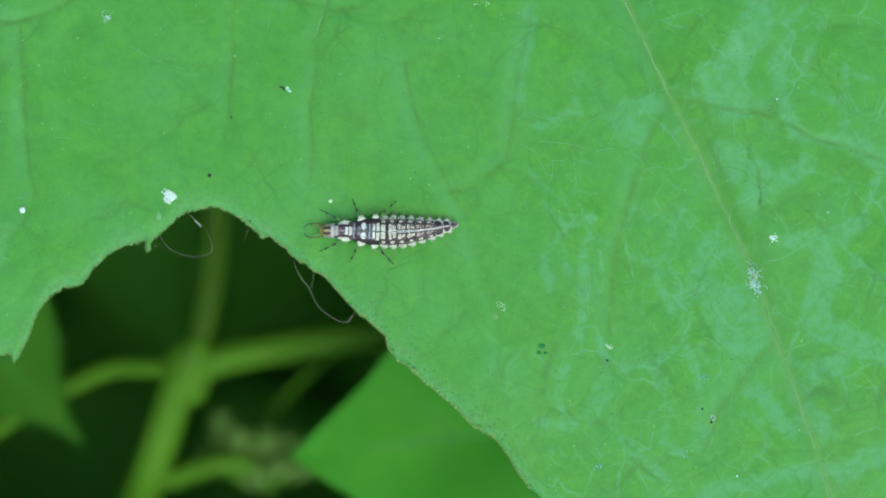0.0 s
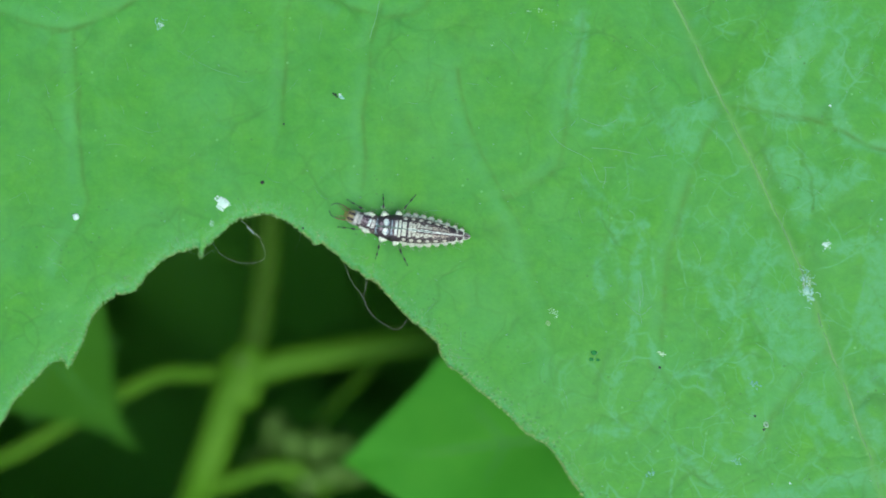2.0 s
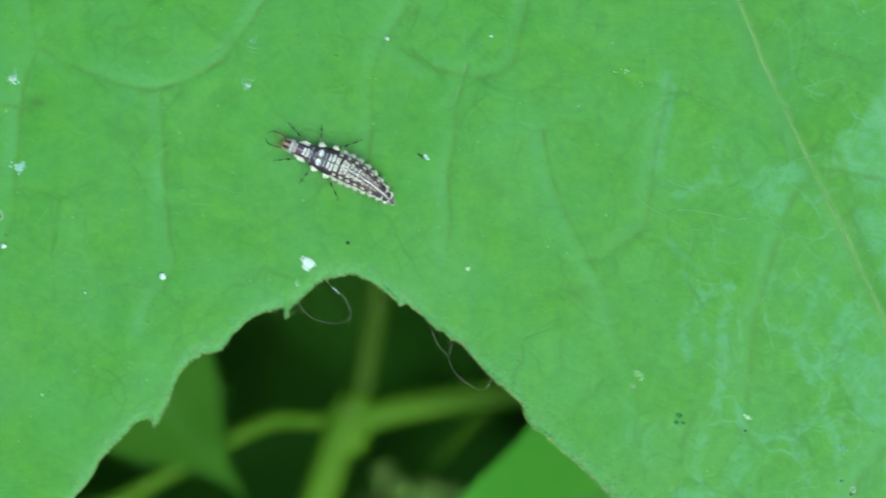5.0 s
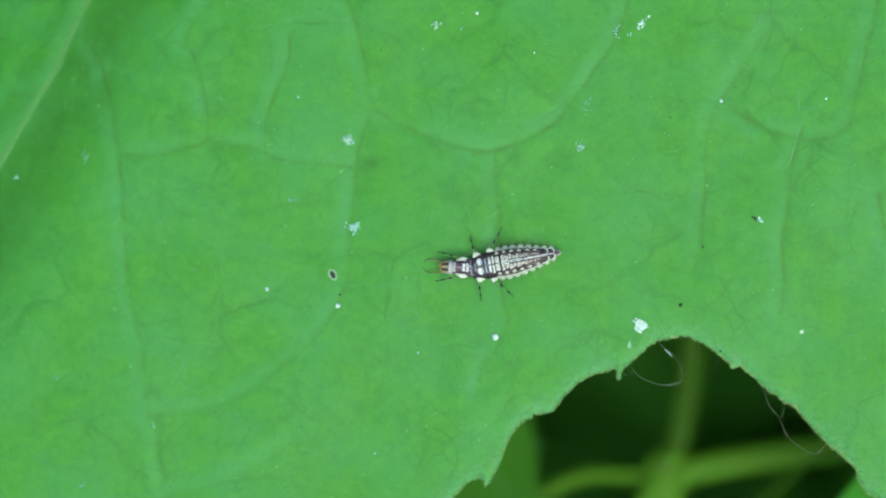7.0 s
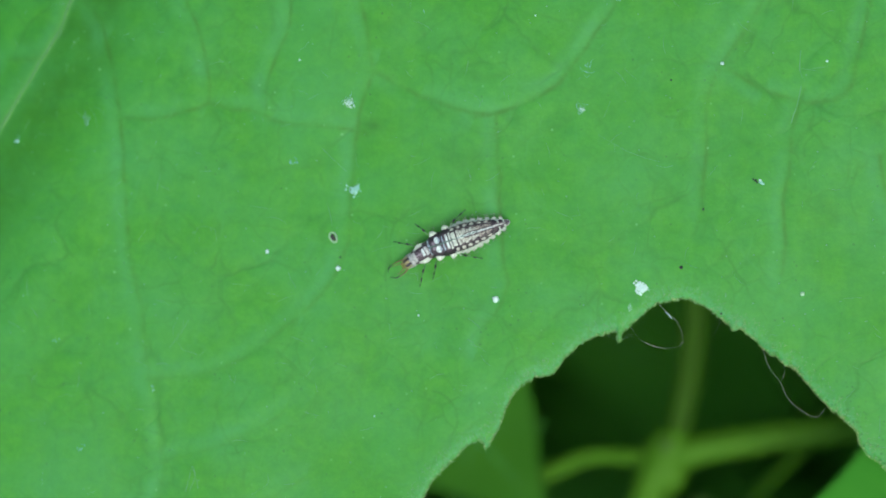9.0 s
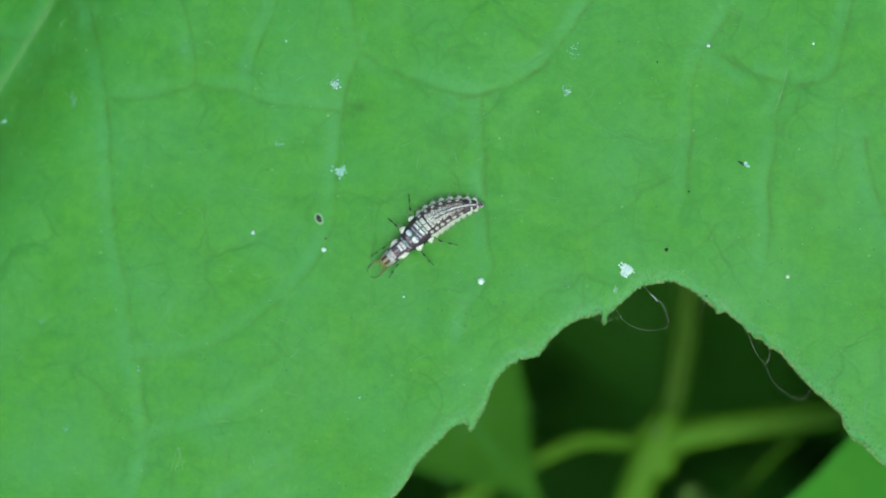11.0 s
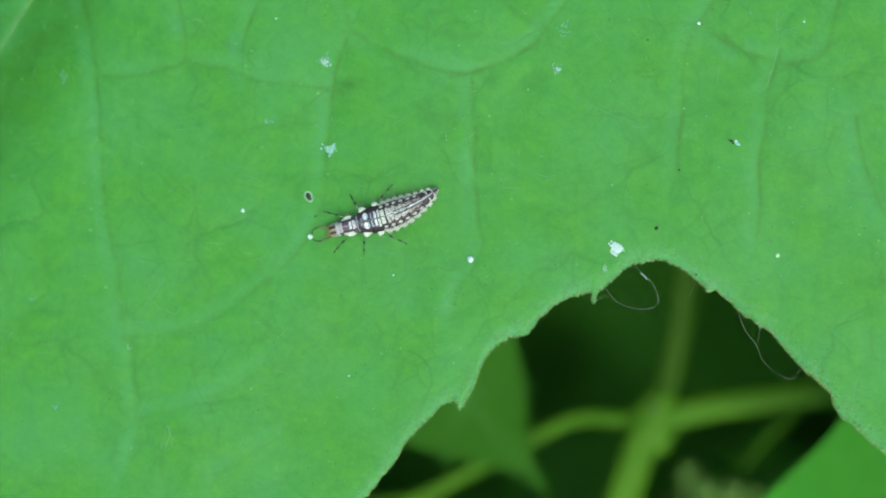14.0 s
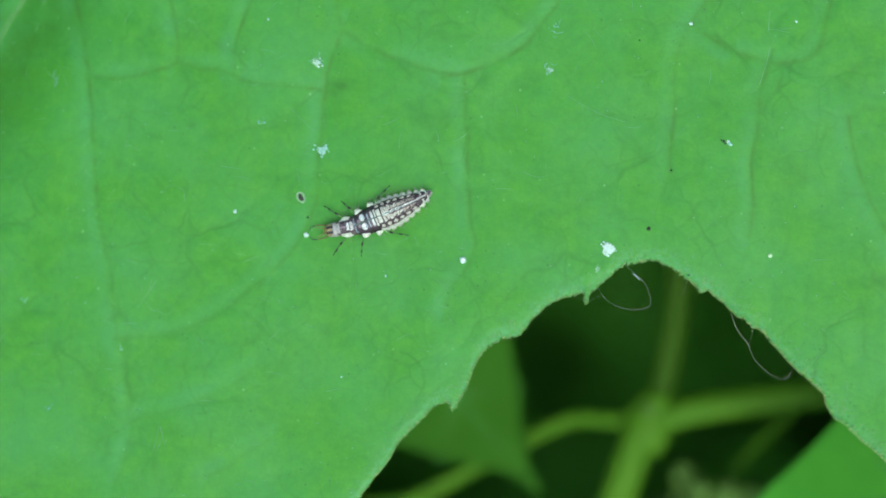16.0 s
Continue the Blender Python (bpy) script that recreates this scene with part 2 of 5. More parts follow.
YELLOW = plain("yellow_white_crumb", (0.34, 0.62, 0.3), (0.52, 0.82, 0.5), 3.0, 0.6, 0.00003)
PALE = plain("thin_white_film", (0.13, 0.43, 0.28), (0.36, 0.68, 0.55), 2.0, 0.5, 0.00003)
TEAL = plain("greyish_residue", (0.09, 0.37, 0.21), (0.2, 0.48, 0.34), 1.5, 0.5, 0.00003)
STAIN = plain("deep_green_stain", (0.02, 0.185, 0.042), (0.03, 0.22, 0.055), 3.0, 0.8, 0.0, 0.05)
CRUMB = plain("margin_crumb", (0.2, 0.4, 0.09), (0.4, 0.55, 0.2), 2.0, 0.6)
DARK = plain("dark_grit", (0.008, 0.012, 0.008), (0.03, 0.035, 0.025), 3.0, 0.6)
FIBRE = plain("fine_fibre", (0.09, 0.34, 0.1), (0.24, 0.48, 0.24), 1.0, 0.5)
SILK = plain("silk", (0.45, 0.52, 0.42), (0.72, 0.76, 0.66), 1.0, 0.4)
CUTICLE = pigment_material("larva_cuticle")
FACE = plain("amber_face", (0.14, 0.2, 0.03), (0.22, 0.24, 0.045), 3.0, 0.35)
AMBER = plain("amber_jaw", (0.13, 0.125, 0.035), (0.2, 0.18, 0.05), 2.0, 0.3)


# ---- building helpers ----
def thing(name, label, category, group="", kind="", m=None):
    ob = new(name)
    ob.empty_display_size = 0.002
    if m is not None:
        ob.matrix_world = m
    return tagged(ob, label, category, group, kind)


def mesh_object(name, verts, faces, mat, parent=None, label="", smooth=True):
    me = bpy.data.meshes.new(name)
    me.from_pydata(verts, [], faces)
    me.update()
    if smooth:
        me.polygons.foreach_set("use_smooth", [True] * len(me.polygons))
    me.materials.append(mat)
    ob = new(name, me)
    ob.parent = parent
    return tagged(ob, label) if label else ob


def part(name, bm, mat, parent=None, label=""):
    me = bpy.data.meshes.new(name)
    bm.to_mesh(me)
    bm.free()
    me.polygons.foreach_set("use_smooth", [True] * len(me.polygons))
    me.materials.append(mat)
    ob = new(name, me)
    ob.parent = parent
    return tagged(ob, label) if label else ob


def spline(points, step):
    """A Catmull-Rom line through the points, with about the given step."""
    p = np.array(points, float)
    p = np.vstack([2 * p[0] - p[1], p, 2 * p[-1] - p[-2]])
    out = []
    for a, b, c, d in zip(p[:-3], p[1:-2], p[2:-1], p[3:]):
        n = max(2, int(np.linalg.norm(c - b) / step))
        for t in np.arange(n) / n:
            out.append(0.5 * (2 * b + (c - a) * t + (2 * a - 5 * b + 4 * c - d) * t * t + (3 * b - a - 3 * c + d) * t ** 3))
    out.append(p[-2])
    return np.array(out)


def tube_data(line, radii, sides=6, flat=1.0):
    """Vertices and faces of a closed tube along a line of 3D points."""
    line = np.array(line, float)
    tang = np.gradient(line, axis=0)
    tang /= np.linalg.norm(tang, axis=1)[:, None] + 1e-12
    up = np.array([0, 0, 1.0])
    verts, faces = [], []
    for k, (p, t) in enumerate(zip(line, tang)):
        ref = up if abs(t[2]) < 0.95 else np.array([0, 1.0, 0])
        side = np.cross(t, ref)
        side /= np.linalg.norm(side)
        nor = np.cross(side, t)
        for s in range(sides):
            a = 2 * math.pi * s / sides
            verts.append(p + radii[k] * (math.cos(a) * side + flat * math.sin(a) * nor))
    for k in range(len(line) - 1):
        for s in range(sides):
            a, b = k * sides + s, k * sides + (s + 1) % sides
            faces.append((a, b, b + sides, a + sides))
    faces.append(tuple(reversed(range(sides))))
    faces.append(tuple((len(line) - 1) * sides + s for s in range(sides)))
    return verts, faces


def tube(name, line, radii, mat, parent=None, label="", sides=8, flat=1.0):
    v, f = tube_data(line, radii, sides, flat)
    return mesh_object(name, [tuple(q) for q in v], f, mat, parent, label)


# ---- the broad leaf: plan in millimetres, top side up, its stalk joint at (CX, CY) ----
CX, CY = -19.7, 81.0
VEINS = []


def wander(line):
    """Small natural kinks along a vein."""
    line = line.copy()
    for q in line:
        q += (0.16 * noise.noise((q[0] * 0.8, q[1] * 0.8, 5)), 0.16 * noise.noise((q[0] * 0.8, q[1] * 0.8, 11)))
    return line


def vein(width, depth, *points):
    VEINS.append((wander(spline(points, 0.6)), width, depth if width > 0.12 else 0.55 * depth))


# main ribs of the two lobes that run on to the lobes' tips
vein(0.15, 0.06, (CX, CY), (-9.0, 58.0), (-0.5, 37.0), (6.8, 19.2), (9.4, 13.5), (11.3, 9.6), (13.4, 4.8), (15.0, 0.4),
     (16.8, -4.7), (21, -17), (30, -38))
vein(0.15, 0.16, (CX, CY), (-33, 55.0), (-44.0, 36.5), (-49.8, 26.4), (-51.9, 21.9), (-54.8, 17.2), (-66, -3), (-83, -37))
vein(0.085, 0.07, (9.4, 13.5), (8.6, 12.2), (8, 10.8), (7.4, 9), (6.8, 7.1), (6.3, 5.3), (6, 3.1), (5.8, 0.6))
vein(0.085, 0.07, (9.6, 13.3), (11.6, 13), (13.8, 12.7), (16, 11.9), (17.5, 11.1), (19.1, 10.7), (21.2, 9.9))
vein(0.070, 0.06, (15, -0), (13.7, -1.3), (12.8, -2.5), (11.7, -3.9), (11.2, -5.6))
vein(0.070, 0.06, (-9.3, 19.2), (-9.9, 17.4), (-10.1, 15.2), (-10.4, 13), (-10.4, 10.6), (-10.5, 9))
vein(0.085, 0.07, (1.7, 18.6), (1.3, 16.4), (0.9, 14.3), (0.7, 12.4), (0.2, 10.2), (-1.2, 9.1), (-2.7, 8.5))
vein(0.070, 0.06, (-2.7, 8.5), (-3.6, 10.2), (-4.7, 12.7), (-5.3, 15.5))
vein(0.070, 0.06, (-2.7, 8.5), (-1.8, 6.8), (-1.2, 4.3), (-0.2, 1.9), (-0.1, -0.9))
vein(0.070, 0.06, (-27.4, 17.7), (-25.6, 18), (-24, 18.9))
vein(0.085, 0.07, (-33, 20.6), (-33.4, 19.4), (-33.9, 17.8), (-34.1, 15.6), (-34.3, 13.1), (-34.4, 11.5), (-34.9, 9.6), (-36, 7.8), (-36.7, 7))
vein(0.085, 0.07, (-48.4, 21.9), (-47.9, 20), (-47.5, 17.6), (-47.3, 15.6), (-47, 12.4), (-46.8, 9.9), (-46.2, 7.3), (-45.7, 4.2), (-45.2, 1.4), (-44.8, -1.5), (-44.9, -3.4), (-45.6, -4.9))
vein(0.085, 0.07, (-26.3, 17.9), (-26.1, 15.6), (-26, 12.5), (-25.7, 9.4), (-25.5, 8.5), (-26, 7.2), (-26.6, 6.3), (-27.1, 5))
vein(0.070, 0.06, (-14, 20.3), (-14.6, 18.7), (-14.7, 15.7), (-14.9, 12.6))
vein(0.070, 0.06, (-44.8, -1.5), (-42.2, -0.8), (-39.7, 0.2), (-38.1, 1.1))
vein(0.070, 0.06, (-45.7, 3.2), (-42.9, 3.3), (-40.1, 4.3), (-38.5, 5.5), (-36.7, 7))
vein(0.070, 0.06, (-40.3, -4.5), (-38.7, -3.6), (-36.8, -2.3))
vein(0.070, 0.06, (-50.1, 24.5), (-48.9, 23.2), (-48.1, 20.7), (-47.5, 17.7))
vein(0.085, 0.070, (-33.1, 20.3), (-31.2, 19.2), (-29, 18.3), (-27.1, 17.9), (-25.8, 18), (-24.3, 18.6), (-22.9, 19.5), (-21.8, 20.8), (-20.8, 22.2), (-20.1, 23.2), (-19.4, 24.5), (-18.9, 26.2))
vein(0.080, 0.060, (-13.9, 20.6), (-12.2, 19.5), (-10, 18.6), (-8.5, 18.5), (-7.2, 18.8), (-6.7, 19.9), (-6.3, 21.5), (-5.9, 23.6), (-5.4, 26.1))
vein(0.070, 0.060, (-33.1, 20.3), (-33.4, 21.9), (-33.8, 23.8), (-34.1, 25), (-34.5, 26.3))
vein(0.060, 0.050, (-13.9, 20.6), (-13.1, 21.7), (-12, 23.2), (-11.4, 24.3))
vein(0.060, 0.060, (-47.5, 17.7), (-45.9, 17.6), (-44.3, 17.9), (-43, 18.3), (-42.4, 18.5), (-41.1, 18.1), (-39.5, 17.9), (-38.2, 17.3), (-36.3, 17.2), (-34.2, 16.9))
vein(0.050, 0.050, (-42.4, 18.5), (-42.5, 20.4), (-43, 22.3), (-43.5, 23.7), (-43.7, 24.2), (-43, 25.4), (-42.1, 26.4))
vein(0.050, 0.040, (-39.3, 17.9), (-39.2, 19.4), (-38.8, 20.7), (-38.2, 21.9), (-37.8, 22.9), (-37.9, 24.4))
vein(0.050, 0.050, (-54.4, 21.1), (-53.1, 21.2), (-52.1, 21.3))
# ribs outside the middle of the leaf
vein(0.15, 0.12, (CX, CY), (20, 74), (55, 62), (88, 58))
vein(0.15, 0.12, (CX, CY), (-60, 76), (-95, 64), (-128, 56))
vein(0.13, 0.1, (CX, CY), (8, 106), (35, 132))
vein(0.13, 0.1, (CX, CY), (-48, 108), (-72, 134))


SMEARS = []


def smear(width, *points):
    SMEARS.append((spline(points, 0.5), width))


# pale dried film left on the half of the leaf past the larva's start
smear(1.86, (12.8, 13.0), (12.6, 14.5), (13.2, 16.1), (14.0, 17.3), (14.2, 18.4))
smear(1.24, (11.3, 14.8), (11.9, 13.9), (12.5, 13.0))
smear(1.12, (8.5, 13.2), (7.1, 13.0), (6.4, 12.1), (7.5, 11.4))
smear(0.25, (8.2, 18.4), (7.8, 18.1))
smear(0.19, (4.3, 15.0), (4.1, 13.0))
smear(0.40, (4.1, 12.9), (3.0, 12.3), (2.1, 12.0))
smear(1.24, (14.2, 9.5), (14.0, 8.3), (13.4, 7.4))
smear(1.55, (12.5, 10.5), (12.8, 9.6))
smear(0.50, (1.6, 18.6), (1.5, 17.1), (1.2, 15.5), (0.9, 14.3), (1.0, 13.2))
smear(1.05, (15.9, 5.5), (18.4, 5.8), (19.7, 6.6))
smear(0.37, (19.7, 6.6), (20.3, 7.9), (20.8, 8.9))
smear(1.55, (17.6, 5.2), (17.8, 3.3), (17.1, 1.4), (18.7, 0.2), (21.1, -0.6))
smear(0.40, (18.7, 5.4), (19.5, 4.4), (20.9, 3.4))
smear(1.30, (11.5, 5.5), (10.9, 3.7), (10.3, 2.7), (9.5, 2.1))
smear(1.86, (11.6, 2.7), (12.4, 1.5), (12.7, 0.1))
smear(2.17, (12.8, 2.1), (13.7, 0.5))
smear(0.31, (10.7, 8.5), (9.7, 6.8), (9.3, 5.8), (9.0, 4.6))
smear(0.34, (7.3, 4.8), (8.4, 4.3), (9.6, 3.2))
smear(0.28, (8.4, 4.2), (8.7, 2.8), (9.1, 2.1))
smear(0.37, (9.6, 2.7), (9.9, 1.2), (9.8, 0.3), (9.1, -0.5), (8.1, -1.0), (6.5, -1.3))
smear(0.40, (9.8, 0.3), (10.4, -1.0), (10.8, -2.4))
smear(0.28, (8.1, -1.0), (8.5, -2.2), (9.0, -3.5), (8.9, -4.7), (8.6, -5.3), (9.0, -5.6), (9.7, -6.0))
smear(0.25, (10.8, -2.9), (10.7, -4.4), (11.0, -5.1))
smear(0.28, (13.2, -3.8), (14.2, -4.4), (14.4, -5.7), (14.2, -6.0))
smear(0.25, (14.9, -4.5), (14.6, -5.4))
smear(0.93, (13.9, -2.6), (14.9, -3.8), (15.8, -4.9))
smear(0.5, (4.8, 6.2), (4.3, 4.6), (4.5, 2.6), (4.1, 0.3))
smear(0.4, (3.2, 6.0), (2.2, 4.6), (2.6, 3.2))
smear(0.35, (2.4, 7.6), (3.4, 6.6), (5.0, 6.9))
smear(0.81, (18.3, -7.0), (15.8, -7.2), (13.6, -7.8), (11.1, -8.2))
smear(1.12, (18.9, -7.3), (20.8, -6.1))
smear(1.12, (17.7, -4.9), (16.4, -3.5), (17.1, -1.7), (18.5, -1.1))
smear(0.25, (15.5, -1.0), (16.6, -1.3))
smear(0.43, (15.7, 17.5), (16.7, 18.6))
smear(0.43, (15.1, 15.4), (16.0, 17.0))
smear(0.74, (15.6, 15.8), (15.5, 13.6), (16.0, 12.0), (16.9, 11.3), (19.1, 10.9))
smear(0.31, (19.1, 15.1), (18.9, 12.6), (18.9, 11.1))
smear(0.25, (17.2, 13.7), (18.9, 13.2))
smear(0.28, (19.1, 14.8), (20.5, 14.4))
smear(1.12, (19.4, 10.9), (21.2, 9.7))
smear(1.12, (16.7, 9.8), (15.0, 8.6))
smear(0.25, (5.8, 5.6), (6.6, 6.5), (7.2, 7.7))
smear(0.22, (1.6, 9.6), (2.4, 8.7), (3.0, 8.1))
smear(0.28, (3.4, 5.3), (3.7, 4.0), (4.7, 4.3))
smear(0.62, (2.1, -4.3), (4.0, -4.2), (5.7, -2.8))
smear(0.28, (5.2, -2.5), (5.7, -0.9), (5.3, 0.3))
smear(0.43, (6.5, -5.3), (7.4, -6.2), (8.9, -7.5))
smear(0.22, (10.9, 1.5), (11.6, 2.7))
smear(0.25, (16.6, 15.1), (17.4, 17.0), (18.2, 18.2))
smear(0.31, (3.4, -1.2), (2.9, -2.8), (3.4, -3.9))
smear(0.25, (13.1, 5.2), (12.0, 4.9), (11.6, 4.3))


def smear_field(x, y):
    """Distance in millimetres from the border of the nearest smear, negative inside it."""
    out = np.full_like(x, 2.0)
    for line, width in SMEARS:
        lo, hi = line.min(0) - 2 - width, line.max(0) + 2 + width
        inside = np.where((x > lo[0]) & (x < hi[0]) & (y > lo[1]) & (y < hi[1]))[0]
        if not len(inside):
            continue
        q = np.stack([x[inside], y[inside]], 1)
        best = np.full(len(q), 1e9)
        for a, b in zip(line[:-1], line[1:]):
            ab = b - a
            s = np.clip(((q - a) @ ab) / (ab @ ab + 1e-12), 0, 1)
            best = np.minimum(best, ((q - a - s[:, None] * ab) ** 2).sum(1))
        out[inside] = np.minimum(out[inside], np.sqrt(best) - width / 2)
    return np.maximum(out, -0.6)


def vein_field(x, y):
    """Groove depth, vein nearness, painted lit groove side and ribs over the leaf's plan."""
    depth, near, beside, rib = np.zeros_like(x), np.zeros_like(x), np.zeros_like(x), np.zeros_like(x)
    for line, width, deep in VEINS:
        lo, hi = line.min(0) - 4, line.max(0) + 4
        inside = np.where((x > lo[0]) & (x < hi[0]) & (y > lo[1]) & (y < hi[1]))[0]
        if not len(inside):
            continue
        q = np.stack([x[inside], y[inside]], 1)
        best, hand = np.full(len(q), 1e9), np.zeros(len(q))
        for a, b in zip(line[:-1], line[1:]):
            ab = b - a
            s = np.clip(((q - a) @ ab) / (ab @ ab + 1e-12), 0, 1)
            off = q - a - s[:, None] * ab
            d2 = (off ** 2).sum(1)
            closer = d2 < best
            best = np.where(closer, d2, best)
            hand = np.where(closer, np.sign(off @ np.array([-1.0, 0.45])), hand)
        w = 0.24 + 1.3 * width
        bold = 1.0 if width > 0.12 or line[:, 0].mean() > 0 else 0.95 * np.clip((q[:, 1] + 3) / 15, 0.35, 1)
        vary = bold * (0.6 + 0.4 * np.sin(q[:, 0] * 0.9 + 1.3) * np.sin(q[:, 1] * 0.7 + width * 40))
        depth[inside] = np.maximum(depth[inside], deep * vary * np.exp(-best / w ** 2))
        if width > 0.12:
            rib[inside] = np.maximum(rib[inside], np.exp(-best / 0.21 ** 2))
        else:
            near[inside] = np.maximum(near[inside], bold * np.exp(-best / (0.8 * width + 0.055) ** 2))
        # pale band up and left of the vein, the groove's sunlit wall as colour
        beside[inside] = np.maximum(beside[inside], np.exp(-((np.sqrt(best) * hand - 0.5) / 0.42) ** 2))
    return depth, near, beside, rib


def rib_shade_field(x, y):
    """Deeper green along the two main ribs, with the left valley's shade painted in."""
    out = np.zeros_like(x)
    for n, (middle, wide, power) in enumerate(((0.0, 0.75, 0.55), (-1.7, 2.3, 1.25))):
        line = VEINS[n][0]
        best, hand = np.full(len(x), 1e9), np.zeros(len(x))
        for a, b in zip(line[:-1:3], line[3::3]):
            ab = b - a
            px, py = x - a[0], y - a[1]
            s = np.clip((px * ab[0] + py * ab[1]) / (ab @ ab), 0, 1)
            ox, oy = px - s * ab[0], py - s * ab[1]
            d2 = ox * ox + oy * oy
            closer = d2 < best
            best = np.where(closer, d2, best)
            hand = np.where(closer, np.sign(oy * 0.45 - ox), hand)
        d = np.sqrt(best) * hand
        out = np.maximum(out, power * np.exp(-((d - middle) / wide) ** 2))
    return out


def swell(x, y):
    return (0.045 * np.sin(0.31 * x + 0.7) * np.sin(0.27 * y + 0.3) + 0.03 * np.sin(0.62 * x - 0.41 * y + 1.0)
            + 0.02 * np.sin(1.3 * x + 0.9 * y) * np.sin(0.8 * y - 0.5 * x))


FOLDS = [((-49.8, 26.4), (-54.8, 17.2), 1.5, 3.8, 6.0), ((6.8, 19.2), (17.6, -7.2), 0.25, 2.6, 1.0)]


def fold(x, y):
    """The blade dips in a broad valley along the two main ribs."""
    z = np.zeros_like(x)
    for (ax, ay), (bx, by), deep, wide, beyond in FOLDS:
        ln = math.hypot(bx - ax, by - ay)
        d = ((x - ax) * (by - ay) - (y - ay) * (bx - ax)) / ln
        s = ((x - ax) * (bx - ax) + (y - ay) * (by - ay)) / ln ** 2
        past = 0.3 * np.clip(d, 0, 12) if beyond > 1 else 0.0
        z -= (deep + past) * np.exp(-np.abs(d / np.where(d > 0, wide * beyond, wide)) ** 1.4) * np.exp(-(np.clip(np.abs(s - 0.5) - 0.9, 0, None) / 0.8) ** 2)
    return z


def far_bend(x, y):
    """Lobes and outer parts droop gently; the middle stays level."""
    r = np.hypot((x + 17) / 48, (y - 10) / 36)
    return -6.0 * np.clip(r - 1.0, 0, None) ** 1.5


def leaf_height(x, y):
    x, y = np.atleast_1d(np.asarray(x, float)), np.atleast_1d(np.asarray(y, float))
    return swell(x, y) + far_bend(x, y) + fold(x, y) - vein_field(x, y)[0]


# the bitten gap between the two lobes, with its small teeth
SINUS = [(-32, -5.7), (-30.4, -3.6), (-29.6, -2.3), (-28.7, -1.4), (-27.8, -0.5), (-26.9, -0.2), (-26.7, -0.6), (-26.3, 0.1), (-25.9, 0.9), (-25.6, 1.8), (-25, 2.7), (-24.2, 3.3), (-23.5, 3.4), (-23, 3.7), (-22.4, 4.4), (-21.6, 5.1), (-20.8, 5.6), (-20, 5.8), (-19.5, 5.9), (-19.4, 5.3), (-19.2, 5.9), (-18.8, 6.2), (-18.2, 6.8), (-17.6, 7.3), (-16.8, 7.6), (-15.9, 7.7), (-15, 7.5), (-14.3, 7.05), (-13.5, 6.45), (-13.1, 6), (-12.7, 6.1), (-11.3, 4.9), (-9.7, 3.8), (-8.5, 2.5), (-7.6, 1.6), (-6.5, 0.7), (-6.1, -0.4), (-5.2, -1.1), (-4, -2.2), (-2.7, -3.3), (-1.5, -4.5), (-0.6, -5), (0.2, -5.9), (0.8, -7), (1.6, -8)]
LOBES_LEFT = [(-176, 38), (-165, 60), (-150, 80), (-135, 92), (-118, 86), (-105, 84), (-90, 100), (-78, 118), (-66, 105), (-56, 90),
              (-50, 96), (-42, 110), (-34, 130), (-28.5, 140), (-24, 132), (-18, 115), (-12, 97)]
LOBES_RIGHT = [(15.8, 97), (19, 107), (22, 120), (25, 132), (27, 136), (32, 128), (40, 108), (48, 95), (54, 90), (64, 104), (76, 116),
               (90, 98), (105, 84), (118, 86), (135, 92), (150, 80), (165, 60), (176, 38)]


def outline_polar():
    line = spline(SINUS, 0.14)
    jag = np.array([noise.noise((p[0] * 1.7, p[1] * 1.7, 0)) * 0.12 + noise.noise((p[0] * 5, p[1] * 5, 3)) * 0.12 + noise.noise((p[0] * 11, p[1] * 11, 6)) * 0.07 for p in line])
    th = np.degrees(np.arctan2(line[:, 0] - CX, CY - line[:, 1]))
    r = np.hypot(line[:, 0] - CX, line[:, 1] - CY) + jag
    keep, last = [], -999
    for k, a in enumerate(th):
        if a > last + 0.003:
            keep.append(k)
            last = a
    return th[keep], r[keep]


